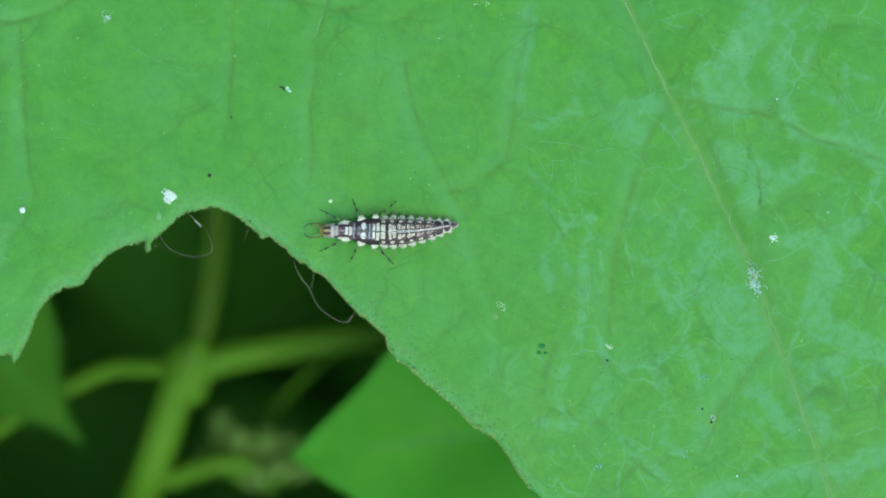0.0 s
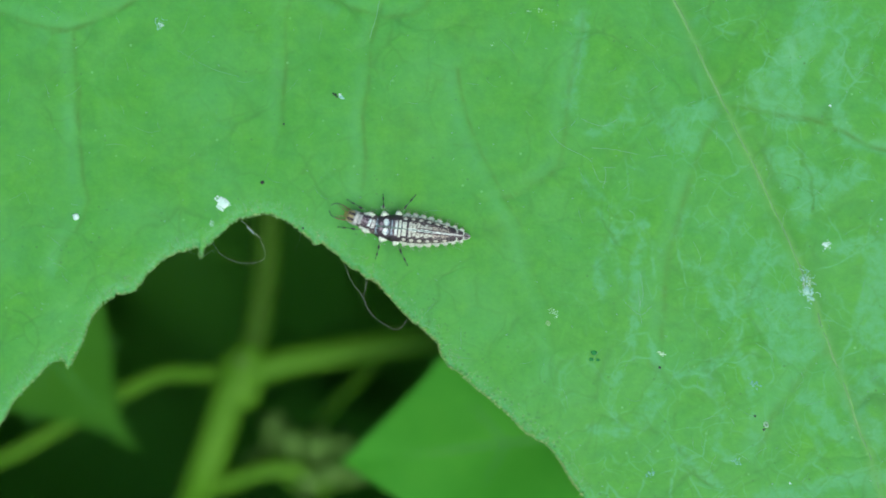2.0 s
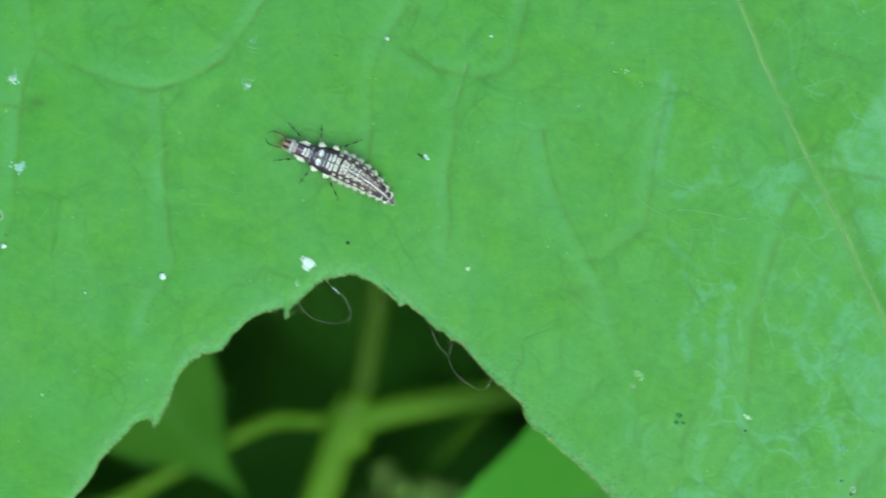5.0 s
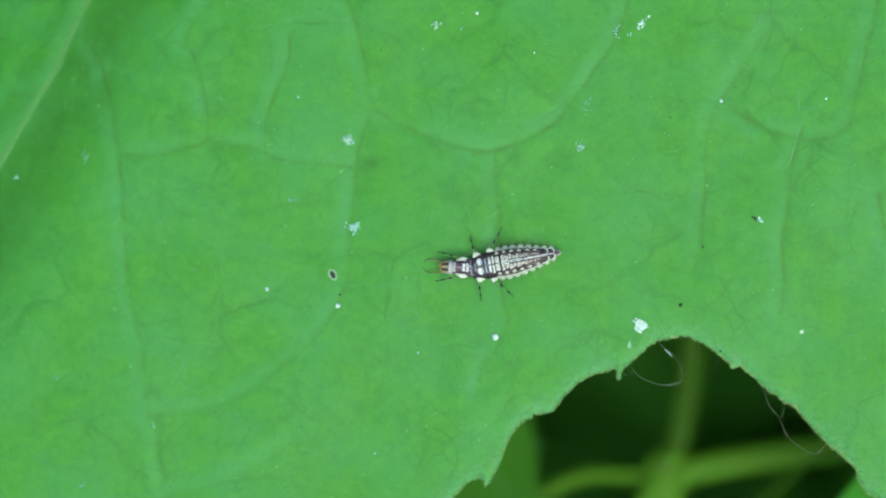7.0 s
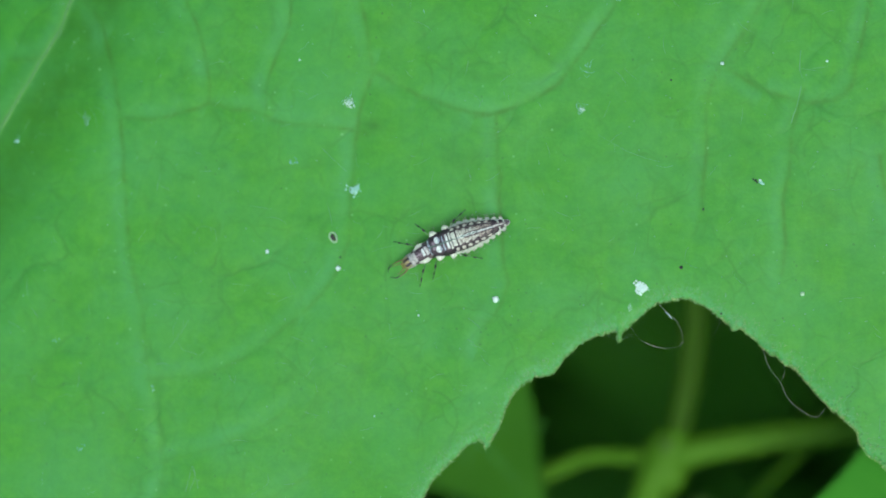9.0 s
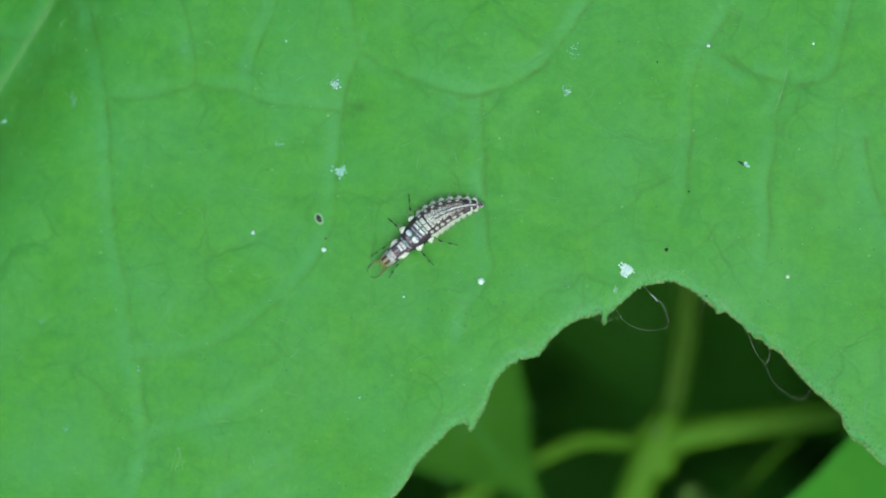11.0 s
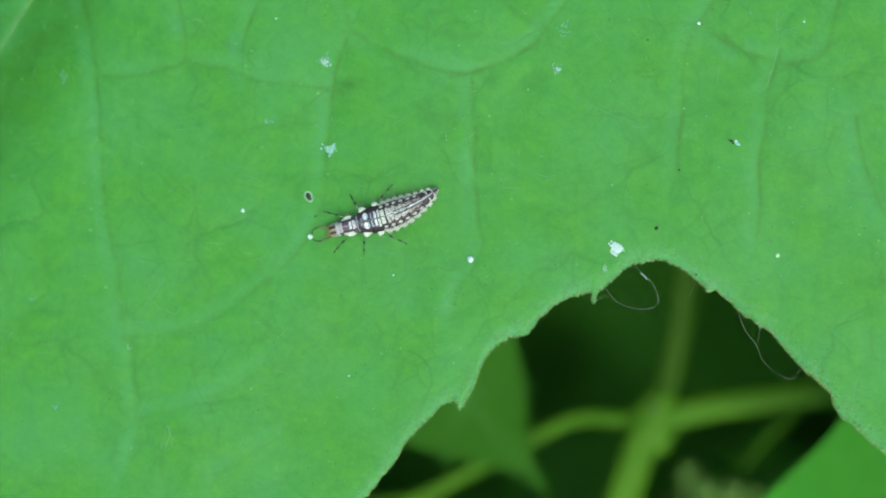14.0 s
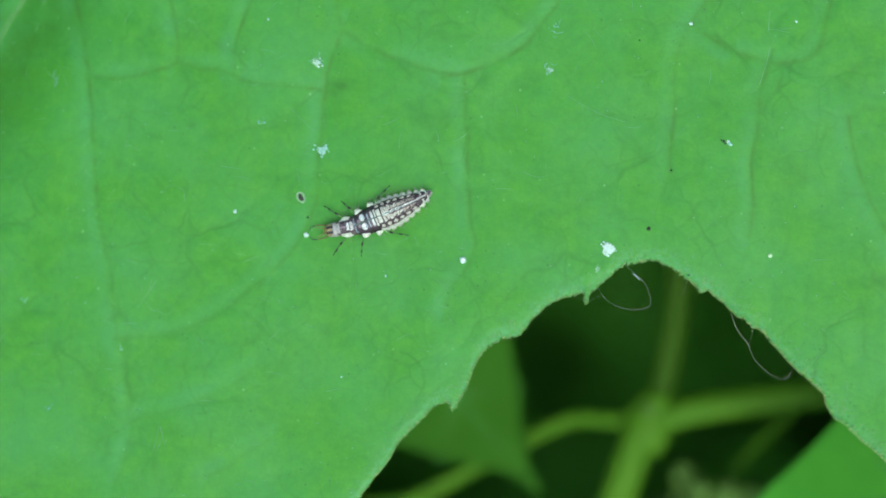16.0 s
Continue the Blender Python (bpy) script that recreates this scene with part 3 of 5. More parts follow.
def blade_mesh():
    ts, rs = outline_polar()
    table = sorted(LOBES_LEFT + list(zip(ts, rs)) + LOBES_RIGHT)
    ta, ra = np.array(table).T
    angles = np.concatenate([np.arange(-178, -36, 3.0), np.arange(-35, ts[0] - 0.1, 0.08), ts, np.arange(ts[-1] + 0.2, 36, 0.06),
                             np.arange(37, 178.5, 3.0)])
    radii = np.interp(angles, ta, ra)
    outer = (angles < ts[0]) | (angles > ts[-1])
    radii = radii + outer * (np.abs(np.sin(np.radians(angles * 14))) * 2.0 - 1.0) * np.clip(np.minimum(np.abs(angles - ts[0]), np.abs(angles - ts[-1])) / 6, 0, 1)
    levels = np.concatenate([[0.0, 0.06, 0.13, 0.2, 0.27, 0.33, 0.38], np.linspace(0.42, 0.985, 420), [0.990, 0.995, 1.0]])
    A, U = np.meshgrid(np.radians(angles), levels, indexing="ij")
    wide = np.linspace(-1, 1, 81)
    grid = np.arange(-178, 178.2, 0.05)
    kernel = np.exp(-4 * wide ** 2)
    even = np.convolve(np.pad(np.interp(grid, angles, radii), 40, mode="edge"), kernel / kernel.sum(), mode="valid")
    soft_r = np.interp(angles, grid, even)
    blend = np.clip((U - 0.86) / 0.14, 0, 1) ** 2
    Rr = soft_r[:, None] * U + (radii - soft_r)[:, None] * blend
    x, y = (CX + Rr * np.sin(A)).ravel(), (CY - Rr * np.cos(A)).ravel()
    depth, near, beside, rib = vein_field(x, y)
    edge = (radii[:, None] - Rr).ravel()
    z = swell(x, y) + far_bend(x, y) + fold(x, y) - depth - 0.07 * np.exp(-(edge / 0.3) ** 2)
    na, nl = len(angles), len(levels)
    verts = np.stack([x, y, z], 1) * MM
    i = np.arange((na - 1) * (nl - 1))
    a = (i // (nl - 1)) * nl + i % (nl - 1)
    faces = np.stack([a, a + 1, a + nl + 1, a + nl], 1).tolist()
    # the underside, of fewer rings, joined to the upper face along the rim
    below = np.unique(np.concatenate([np.arange(0, nl, 7), [nl - 1]]))
    nb, top = len(below), na * nl
    pick = (np.arange(na)[:, None] * nl + below[None, :]).ravel()
    verts = np.concatenate([verts, verts[pick] - np.array([0, 0, 0.0002])])
    i = np.arange((na - 1) * (nb - 1))
    a = top + (i // (nb - 1)) * nb + i % (nb - 1)
    faces += np.stack([a, a + nb, a + nb + 1, a + 1], 1).tolist()
    k = np.arange(na - 1)
    faces += np.stack([k * nl + nl - 1, top + k * nb + nb - 1, top + (k + 1) * nb + nb - 1, (k + 1) * nl + nl - 1], 1).tolist()
    film = np.clip((x - y * 0.25 + 3) / 9, 0, 1) * np.clip((30 - y) / 12, 0, 1) + 0.16
    bruise = np.zeros_like(x)
    for bx, by, r in ((-33.1, 17.2, 0.55), (-33.6, 16.8, 0.35), (2.1, -0.2, 0.24), (-41.6, 15.0, 0.2)):
        bruise = np.maximum(bruise, 0.85 * np.exp(-(((x - bx) / r) ** 2 + ((y - by) / (0.7 * r)) ** 2)))
    pits = np.exp(-edge / 2.3) * np.clip((x + 11) / 5, 0.12, 1)
    fields = (near, np.exp(-edge / 0.6), film, beside, bruise, rib, smear_field(x, y), pits, rib_shade_field(x, y))
    return (verts, faces) + tuple(np.concatenate([f, f[pick]]) for f in fields)


leaf = thing("broad_leaf", "large green lobed leaf with a bitten edge and pale dried film", "leaf")
bv, bf, near, rim, film, beside, bruise, rib, smeared, pits, rib_shade = blade_mesh()
me = bpy.data.meshes.new("blade")
me.from_pydata(bv.tolist(), [], bf)
me.polygons.foreach_set("use_smooth", [True] * len(me.polygons))
for key, values in (("near_vein", near), ("rim", rim), ("film", film), ("vein_lit_side", beside), ("bruise", bruise), ("rib", rib), ("smear", smeared), ("pits", pits), ("rib_shade", rib_shade)):
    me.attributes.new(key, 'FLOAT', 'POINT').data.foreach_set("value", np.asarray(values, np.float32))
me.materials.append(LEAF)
blade = new("blade", me)
blade.parent = leaf

for n, (line, width, deep) in enumerate(VEINS):
    # the small veins stand out under the blade; above they are only fine grooves
    z = leaf_height(line[:, 0], line[:, 1])
    big = width > 0.12
    taper = np.linspace(1.0, 0.55 if big else 0.2, len(line))
    rough = np.array([1 + 0.45 * noise.noise((q[0] * 1.9, q[1] * 1.9, 2)) for q in line])
    rise = np.array([noise.noise((q[0] * 1.3, q[1] * 1.3, 31)) for q in line])
    radii = width * (0.72 if big else 0.9) * taper * rough * MM
    sink = 0.016 * rise - 0.011 if big else -0.2 + 0.01 * rise
    tube("main_vein" if big else "vein", np.column_stack([line, z + sink]) * MM, radii, MIDRIB if big else VEIN, leaf,
         "raised pale yellow-green rib" if big else "", sides=8, flat=0.2 if big else 0.6)

# hairy rim along the bitten gap
ts, rs = outline_polar()
ex, ey = CX + (rs - 0.03) * np.sin(np.radians(ts)), CY - (rs - 0.03) * np.cos(np.radians(ts))
ez = swell(ex, ey) - 0.12
wob = np.array([0.06 + 0.04 * noise.noise((q * 0.9, 0, 7)) for q in range(len(ex))])
tube("margin", np.column_stack([ex, ey, ez]) * MM, wob * MM, RIM, leaf, "yellowish callused rim of the bite", sides=6)
rng = random.Random(4)
hv, hf, tv, tf = [], [], [], []
for count in range(9000):
    k = rng.randrange(2, len(ex) - 2)
    d = np.array([ex[k + 2] - ex[k - 2], ey[k + 2] - ey[k - 2]])
    d /= np.linalg.norm(d) + 1e-9
    out = np.array([d[1], -d[0]])
    inward = rng.random() < 0.35
    base = np.array([ex[k], ey[k]]) - out * (rng.uniform(0, 0.9) if inward else 0)
    way = out * rng.uniform(0.4, 1) + d * rng.uniform(-0.8, 0.8)
    length = rng.uniform(0.05, 0.26)
    zb = swell(*base) - (0.02 if inward else 0.14)
    b0 = np.array([base[0], base[1], zb])
    tip = b0 + np.array([way[0], way[1], rng.uniform(0.0, 0.6)]) * length
    side = np.array([-way[1], way[0], 0]) * 0.012
    dry = rng.random() < (0.4 if base[0] > -14 else 0.04)
    pile, sides3 = (tv, tf) if dry else (hv, hf)
    o = len(pile)
    pile += [tuple((b0 + side) * MM), tuple((b0 - side) * MM), tuple((b0 + (0, 0, 0.016)) * MM), tuple(tip * MM)]
    sides3 += [(o, o + 1, o + 3), (o + 1, o + 2, o + 3), (o + 2, o, o + 3)]
tagged(mesh_object("margin_hair", tv, tf, TAN_HAIR, leaf, "dry tan hairs on the leaf edge"), kind="stuff")
tagged(mesh_object("margin_hair", hv, hf, HAIR, leaf, "fine pale hairs on the leaf edge"), kind="stuff")

# crumbs of dried sap stuck along the rim
cv, cf = [], []
for count in range(520):
    k = rng.randrange(2, len(ex) - 2)
    if ex[k] < -14 and rng.random() < 0.6:
        continue
    r = rng.uniform(0.025, 0.075)
    px, py = ex[k] + rng.uniform(-0.06, 0.06), ey[k] + rng.uniform(-0.06, 0.06)
    o = len(cv)
    for dx, dy, dz in ((1, 0, 0), (-1, 0, 0), (0, 1, 0), (0, -1, 0), (0, 0, 1), (0, 0, -1)):
        q = r * rng.uniform(0.6, 1.3)
        cv.append(((px + dx * q) * MM, (py + dy * q) * MM, (swell(px, py) - 0.08 + dz * q) * MM))
    cf += [tuple(o + c for c in tri) for tri in ((0, 2, 4), (2, 1, 4), (1, 3, 4), (3, 0, 4), (2, 0, 5), (1, 2, 5), (3, 1, 5), (0, 3, 5))]
tagged(mesh_object("margin_crumb", cv, cf, CRUMB, leaf, "yellowish dried crumbs along the leaf edge"), kind="stuff")

# the stalk runs from the branching point below, under the leaf, up to the joint of the ribs
JX, JY, JZ = -18.9, -1.9, -40.0
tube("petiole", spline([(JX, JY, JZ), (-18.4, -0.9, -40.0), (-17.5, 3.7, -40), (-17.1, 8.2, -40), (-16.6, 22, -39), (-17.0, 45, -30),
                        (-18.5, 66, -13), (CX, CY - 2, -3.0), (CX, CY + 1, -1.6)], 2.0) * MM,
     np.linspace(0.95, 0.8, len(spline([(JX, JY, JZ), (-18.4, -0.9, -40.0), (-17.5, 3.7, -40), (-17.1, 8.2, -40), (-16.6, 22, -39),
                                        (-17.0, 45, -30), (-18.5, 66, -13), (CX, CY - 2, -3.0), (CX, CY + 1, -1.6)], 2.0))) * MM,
     SHADED_STALK, leaf, "green leaf stalk with its shade in the colour", sides=12)


def ring(name, x, y, r, mat, parent, label=""):
    a = np.linspace(0, 2 * math.pi, 17)
    z = float(leaf_height(x, y)[0])
    lx, ly = r * 0.72 * np.cos(a) * (1 + 0.12 * np.sin(3 * a)), r * 1.15 * np.sin(a)
    line = np.column_stack([x + 0.88 * lx - 0.47 * ly, y + 0.47 * lx + 0.88 * ly, np.full(17, z)])
    return tube(name, line * MM, np.full(17, 0.05) * MM, mat, parent, label, sides=6)


def lump(x, y, r, mat, name, parent=None, label="", flat=0.5, seed=0, z=None, stretch=1.0, turn=0.0):
    """A small uneven crumb that rests on the leaf."""
    bm = bmesh.new()
    bmesh.ops.create_icosphere(bm, subdivisions=2, radius=1.0)
    ca, sa = math.cos(radians(turn)), math.sin(radians(turn))
    for v in bm.verts:
        k = 1 + 0.45 * noise.noise(v.co * 1.6 + Vector((seed * 3.1, 0, 0)))
        q = v.co * (k * r)
        qx, qy = q.x * stretch, q.y
        v.co = Vector((ca * qx - sa * qy, sa * qx + ca * qy, q.z * flat)) * MM
    ob = part(name, bm, mat, parent, label)
    zz = float(leaf_height(x, y)[0]) if z is None else z
    ob.location = (x * MM, y * MM, (zz + r * flat * 0.6) * MM)
    return ob


# pierced scar: dark pit with a pale healed ring
ring("scar_rim", -35.3, 11.0, 0.26, RING, leaf, "pale healed ring round a tiny pit")
lump(-35.3, 11.0, 0.21, DARK, "scar_pit", leaf, "tiny dark pit", flat=0.12, stretch=0.62, turn=28)

ring("scar_rim", 11.52, -4.08, 0.12, RING, leaf, "pale healed ring round a tiny pit")
lump(11.47, -4.12, 0.07, DARK, "scar_pit", leaf, "tiny dark pit", flat=0.12, stretch=1.6, turn=25)

# ---- lower part of the plant, out of focus below ----
plant = thing("vine_stem", "yellow-green branching stem rising from dark soil", "stem")


def limb(name, points, r0, r1, label=""):
    line = spline(points, 1.5)
    return tube(name, line * MM, np.linspace(r0, r1, len(line)) * MM, STEM, plant, label, sides=12)


limb("main_stem", [(-66, -42, -306), (-56, -39, -220), (-46, -35, -160), (-34, -28, -105), (-26, -18, -62), (-22.6, -10.9, -44), (-21.2, -7.6, -40.5),
                   (-19.7, -3.2, -40), (-18.8, -1.6, -40), (-18.5, -0.3, -40)], 2.35, 1.2)
limb("side_branch", [(-19.1, -2.3, -40), (-16.2, -1.4, -40), (-12.4, -0.75, -40), (-8.6, -0.25, -40), (-5.9, 0.2, -40),
                     (6, 3, -42), (24, 4, -47), (42, -4, -46)], 1.05, 0.8)
limb("side_branch", [(-19.5, -2.7, -40), (-20.6, -2.15, -40.5), (-22.0, -2.15, -41), (-24.2, -2.1, -42), (-27.0, -3.3, -43), (-31.6, -5.8, -44),
                     (-38, -8.5, -46), (-46, -6, -52), (-60, 14, -46), (-58.5, 24, -42.5)], 0.6, 0.36)
limb("shoot", [(-22.0, -9.8, -42), (-20.3, -9.7, -43), (-17.8, -8.9, -44), (-15.4, -8.9, -44), (-13.6, -10.4, -45)], 0.75, 0.6)
limb("shoot", [(-16.4, -9.0, -44.5), (-14.8, -7.0, -47), (-12.5, -4.2, -50), (-9.8, -1.6, -52)], 0.45, 0.3)
node_bm = bmesh.new()
bmesh.ops.create_icosphere(node_bm, subdivisions=3, radius=1.0)
for v in node_bm.verts:
    v.co = Vector((v.co.x * 1.7, v.co.y * 2.2, v.co.z * 1.4)) * (1 + 0.15 * noise.noise(v.co * 2)) * MM
joint = part("node", node_bm, STEM, plant, "swollen branching node")
joint.location = (-19.15 * MM, -2.5 * MM, -40.2 * MM)
lump(-19.0, -1.3, 0.5, BUD, "node_bud", plant, "pale bud in the fork of the stem", flat=0.9, seed=4, z=-39.3)
for n, (x, y, z, r) in enumerate([(-17.0, -6.0, -46, 0.7), (-14.1, -7.3, -45.5, 0.9), (-12.6, -7.4, -46, 0.8), (-17.4, -7.4, -46, 0.55),
                                  (-14.6, -9.6, -44.5, 0.8), (-11.6, -9.2, -46, 0.7), (-18.5, -8.2, -45.5, 0.5),
                                  (-16.0, -6.9, -45, 0.75), (-13.0, -9.0, -45, 0.85), (-11.6, -7.9, -45.5, 0.6), (-15.6, -8.1, -45, 0.6)]):
    lump(x, y, r * 1.3, BUD, "bud", plant, "small hairy pale green bud", flat=0.9, seed=n + 9, z=z - r * 0.5)
    limb("bud_stalk", [(x, y, z), (x - 0.6, y - 0.9, z - 0.8), (-17.5 + 0.2 * n, -9.1, -44.4)], 0.28, 0.25)


def simple_leaf(name, label, length, width, m, drip=0.3, spread=0.95, veins=5, fold=0.12, mat=None):
    """A pointed leaf along +x from its tip (0, 0) to its base (length, 0), a gentle keel along the middle rib."""
    ob = thing(name, label, "leaf", group="lower leaves", m=m)
    nu, nv = 70, 31
    u = np.linspace(0, 1, nu) ** 1.2
    body = width / 2 * np.sin(np.pi * u ** 0.75) ** 0.9
    taper = 0.28 * np.minimum(length * u, drip) + spread * np.clip(length * u - drip, 0, None)
    half = 1 / (1 / (taper + 0.02) ** 4 + 1 / (body + 0.02) ** 4) ** 0.25 * (1 + 0.03 * np.sin(u * 70))
    v = np.linspace(-1, 1, nv)
    X = length * u[:, None] + 0.10 * width * (np.abs(v)[None, :] ** 2) * np.sin(np.pi * u)[:, None]
    Y = half[:, None] * v[None, :]
    Z = fold * np.abs(Y) + 0.35 * np.sin(X * 0.45 + np.abs(Y) * 0.5) - 0.004 * (X - length * 0.5) ** 2 * 0.5
    verts = np.stack([X, Y, Z], -1).reshape(-1, 3) * MM
    i = np.arange((nu - 1) * (nv - 1))
    a = (i // (nv - 1)) * nv + i % (nv - 1)
    b = mesh_object("blade", verts.tolist(), np.stack([a, a + 1, a + nv + 1, a + nv], 1)[:, ::-1].tolist(), mat or LOWER, ob)
    md = b.modifiers.new("thickness", 'SOLIDIFY')
    md.thickness, md.offset = 0.0003, 0

    edge_x, edge_y = length * u, half

    def surf(x, y):
        return fold * abs(y) + 0.35 * math.sin(x * 0.45 + abs(y) * 0.5) - 0.002 * (x - length * 0.5) ** 2

    xs = np.linspace(0.5, length, 40)
    tube("midrib", np.array([(x, 0, surf(x, 0) + 0.02) for x in xs]) * MM, np.linspace(0.12, 0.45, 40) * MM, VEIN, ob, "paler middle rib")
    for k in range(veins):
        x0 = length * (0.2 + 0.7 * k / veins)
        for s in (-1, 1):
            reach = next((q for q in np.linspace(0.5, width * 0.36, 60) if q > 0.85 * np.interp(x0 - q * 0.7, edge_x, edge_y)), width * 0.36)
            pts = [(x0 - q * 0.7, s * q) for q in np.linspace(0, reach, 12)]
            tube("side_vein", np.array([(x, y, surf(x, y) + 0.05) for x, y in pts]) * MM, np.linspace(0.16, 0.06, 12) * MM, VEIN, ob)
    return ob


simple_leaf("lower_leaf", "smooth green pointed leaf under the bitten one", 54, 48, pose(-0.01238, -0.00765, -0.0280, 0, 0, 6.5), 0.3, 1.06)
simple_leaf("lower_leaf", "shaded green leaf with a hooked tip", 46, 44, pose(-0.0261, -0.0075, -0.0405, 0, 0, 132), 1.9, 0.9, mat=YELLOWISH_SHADED)
simple_leaf("lower_leaf", "dim green leaf deep in the shade", 60, 44, pose(-0.026, -0.004, -0.165, 0, 6, 112), 0.5, 0.8, mat=YELLOWISH_SHADED)

# soil far below the leaves
bm = bmesh.new()
gx = np.concatenate([[-40, -8, -2, -0.8], np.linspace(-0.4, 0.4, 81), [0.8, 2, 8, 40]])
grid = [[bm.verts.new((x, y, -0.300 + (0.012 * noise.noise((x * 14, y * 14, 0)) + 0.005 * noise.noise((x * 60, y * 60, 2)) if abs(x) < 0.5 and abs(y) < 0.5 else 0)))
         for y in gx] for x in gx]
for a, b in zip(grid[:-1], grid[1:]):
    for k in range(len(gx) - 1):
        bm.faces.new((a[k], b[k], b[k + 1], a[k + 1]))
tagged(part("ground", bm, SOIL), "dark damp soil in deep shade", "ground", kind="structure")


# dense shaded undergrowth beneath the leaves; the outer ring is unseen and blocks daylight
rng = random.Random(11)
uv, uf = [], []
for k in range(7000):
    ang, rad = rng.uniform(0, 2 * math.pi), 290 * math.sqrt(rng.random())
    z = rng.uniform(-195, -62)
    if rad < 105:
        z = rng.uniform(-292, -195)
    # every third one sits raised, out of view, blocking light from the open side
    if k % 3 == 0 and k < 5200:
        ang, rad, z = rng.uniform(-2.6, -0.55), rng.uniform(66, 240), rng.uniform(-70, -14)
    m = pose((-18 + rad * math.cos(ang)) * MM, (5 + rad * math.sin(ang)) * MM, z * MM, rng.uniform(-45, 45), rng.uniform(-45, 45), rng.uniform(0, 360))
    ln, wd, o = rng.uniform(16, 34), rng.uniform(7, 14), len(uv)
    for q in ((0, 0, 0), (0.3, 0.85, 0.12), (0.62, 0.8, 0.1), (1, 0, -0.1), (0.62, -0.8, 0.1), (0.3, -0.85, 0.12), (0.3, 0, 0), (0.65, 0, 0)):
        uv.append(tuple(m @ (Vector((q[0] * ln, q[1] * wd, q[2] * ln * 0.4)) * MM)))
    uf += [(o, o + 6, o + 1), (o + 1, o + 6, o + 7, o + 2), (o + 2, o + 7, o + 3), (o + 3, o + 7, o + 4), (o + 4, o + 7, o + 6, o + 5), (o + 5, o + 6, o)]
tagged(mesh_object("undergrowth_light_block", uv, uf, SHADED, smooth=False), "dense foliage in deep shade, its unseen outer leaves added to block light", "foliage", kind="stuff")


# ---- small things that lie on the leaf ----
def crumbs(name, label, x, y, size, mat, count, group, seed, stretch=1.0, turn=0.0):
    """A crumbly patch: many small grains that stick together, one object."""
    r = random.Random(seed)
    bm = bmesh.new()
    ca, sa = math.cos(radians(turn)), math.sin(radians(turn))
    for k in range(count):
        px, py = r.gauss(0, 0.45) * size * stretch, r.gauss(0, 0.45) * size
        px, py = ca * px - sa * py, sa * px + ca * py
        g = size * r.uniform(0.08, 0.24)
        made = bmesh.ops.create_icosphere(bm, subdivisions=1, radius=g * MM)
        for v in made["verts"]:
            v.co = Vector((v.co.x * r.uniform(0.7, 1.3) + px * MM, v.co.y * r.uniform(0.7, 1.3) + py * MM, v.co.z * 0.3 + g * 0.12 * MM))
    ob = tagged(part(name, bm, mat), label, "debris", group)
    ob.location = (x * MM, y * MM, float(leaf_height(x, y)[0]) * MM)
    return ob


for n, (x, y, r) in enumerate([(-39.0, 10.2, 0.11), (-26.2, 7.6, 0.19), (-9.4, 8.0, 0.13), (-30.5, 6.7, 0.06), (-32.9, 1.1, 0.05),
                               (15.2, 13.4, 0.06), (-8.1, 20.7, 0.07), (-13.8, 20.6, 0.10), (12.8, -7.3, 0.06), (-27.3, 25.5, 0.09),
                               (-24.1, 23.3, 0.05), (-37.3, 20.9, 0.06)]):
    tagged(lump(x, y, r, YELLOW if n == 2 else WHITE, "white_dot", flat=0.75, seed=n), "tiny round white scale on the leaf", "speck", "white dots")
for n, (x, y, s, c, st, tu) in enumerate([(-18.2, 8.25, 0.36, 110, 1, 0), (-18.8, 7.2, 0.15, 16, 1.7, 60), (-34.1, 13.65, 0.34, 70, 1.3, 0), (-21.5, 18.1, 0.2, 18, 0.6, 20),
                                          (-21.2, 20.5, 0.2, 8, 0.6, 60), (-21.6, 18.0, 0.18, 7, 0.8, 120), (17.5, 8.1, 0.14, 6, 1.2, 130), (18.0, 7.2, 0.17, 9, 0.8, 0),
                                          (14.9, 5.75, 0.26, 40, 1, 0), (13.9, 3.2, 0.42, 30, 0.9, 0), (13.7, 4.0, 0.3, 14, 0.7, 20), (14.1, 2.8, 0.3, 12, 0.6, 0),
                                          (-18.2, 24.9, 0.42, 16, 1.4, 40), (-18.8, 24.3, 0.2, 8, 1, 0), (-45.4, 2.5, 0.2, 7, 0.5, 20), (-53.6, 16.5, 0.3, 12, 1, 0),
                                          (11.5, -4.1, 0.15, 6, 1.3, 30), (-28.2, 24.7, 0.16, 6, 1, 0), (-30.3, 23.6, 0.12, 4, 1, 0), (-29.6, 24.9, 0.24, 22, 1, 0), (-29.75, 25.0, 0.12, 8, 1, 0), (-19.6, 24.5, 0.26, 16, 1.5, 80), (-19.6, 26.4, 0.22, 12, 1.2, 0), (-34.5, 18.4, 0.26, 32, 1.5, 150)]):
    crumbs("white_crust", "flaky white crust stuck to the leaf", x, y, s, WHITE if n in (0, 1, 3, 8, 12, 19, 23) else PALE, c, "white crusts", n + 20, st, tu)
for n, (x, y, s, c, st, tu) in enumerate([(5.82, -0.1, 0.22, 24, 1.3, 130), (-3.3, 16.9, 0.13, 4, 1.4, 20), (-0.7, 18.8, 0.2, 7, 1.4, 0), (-1.3, 18.7, 0.16, 5, 1, 0), (0.1, 18.1, 0.15, 4, 1, 0),
                                          (-5.5, 10.6, 0.09, 3, 0.6, 0), (-0.09, 2.17, 0.18, 26, 1.9, 140)]):
    crumbs("pale_crumb", "yellowish-white crumb on the leaf", x, y, s, YELLOW, c, "pale crumbs", n + 60, st, tu)
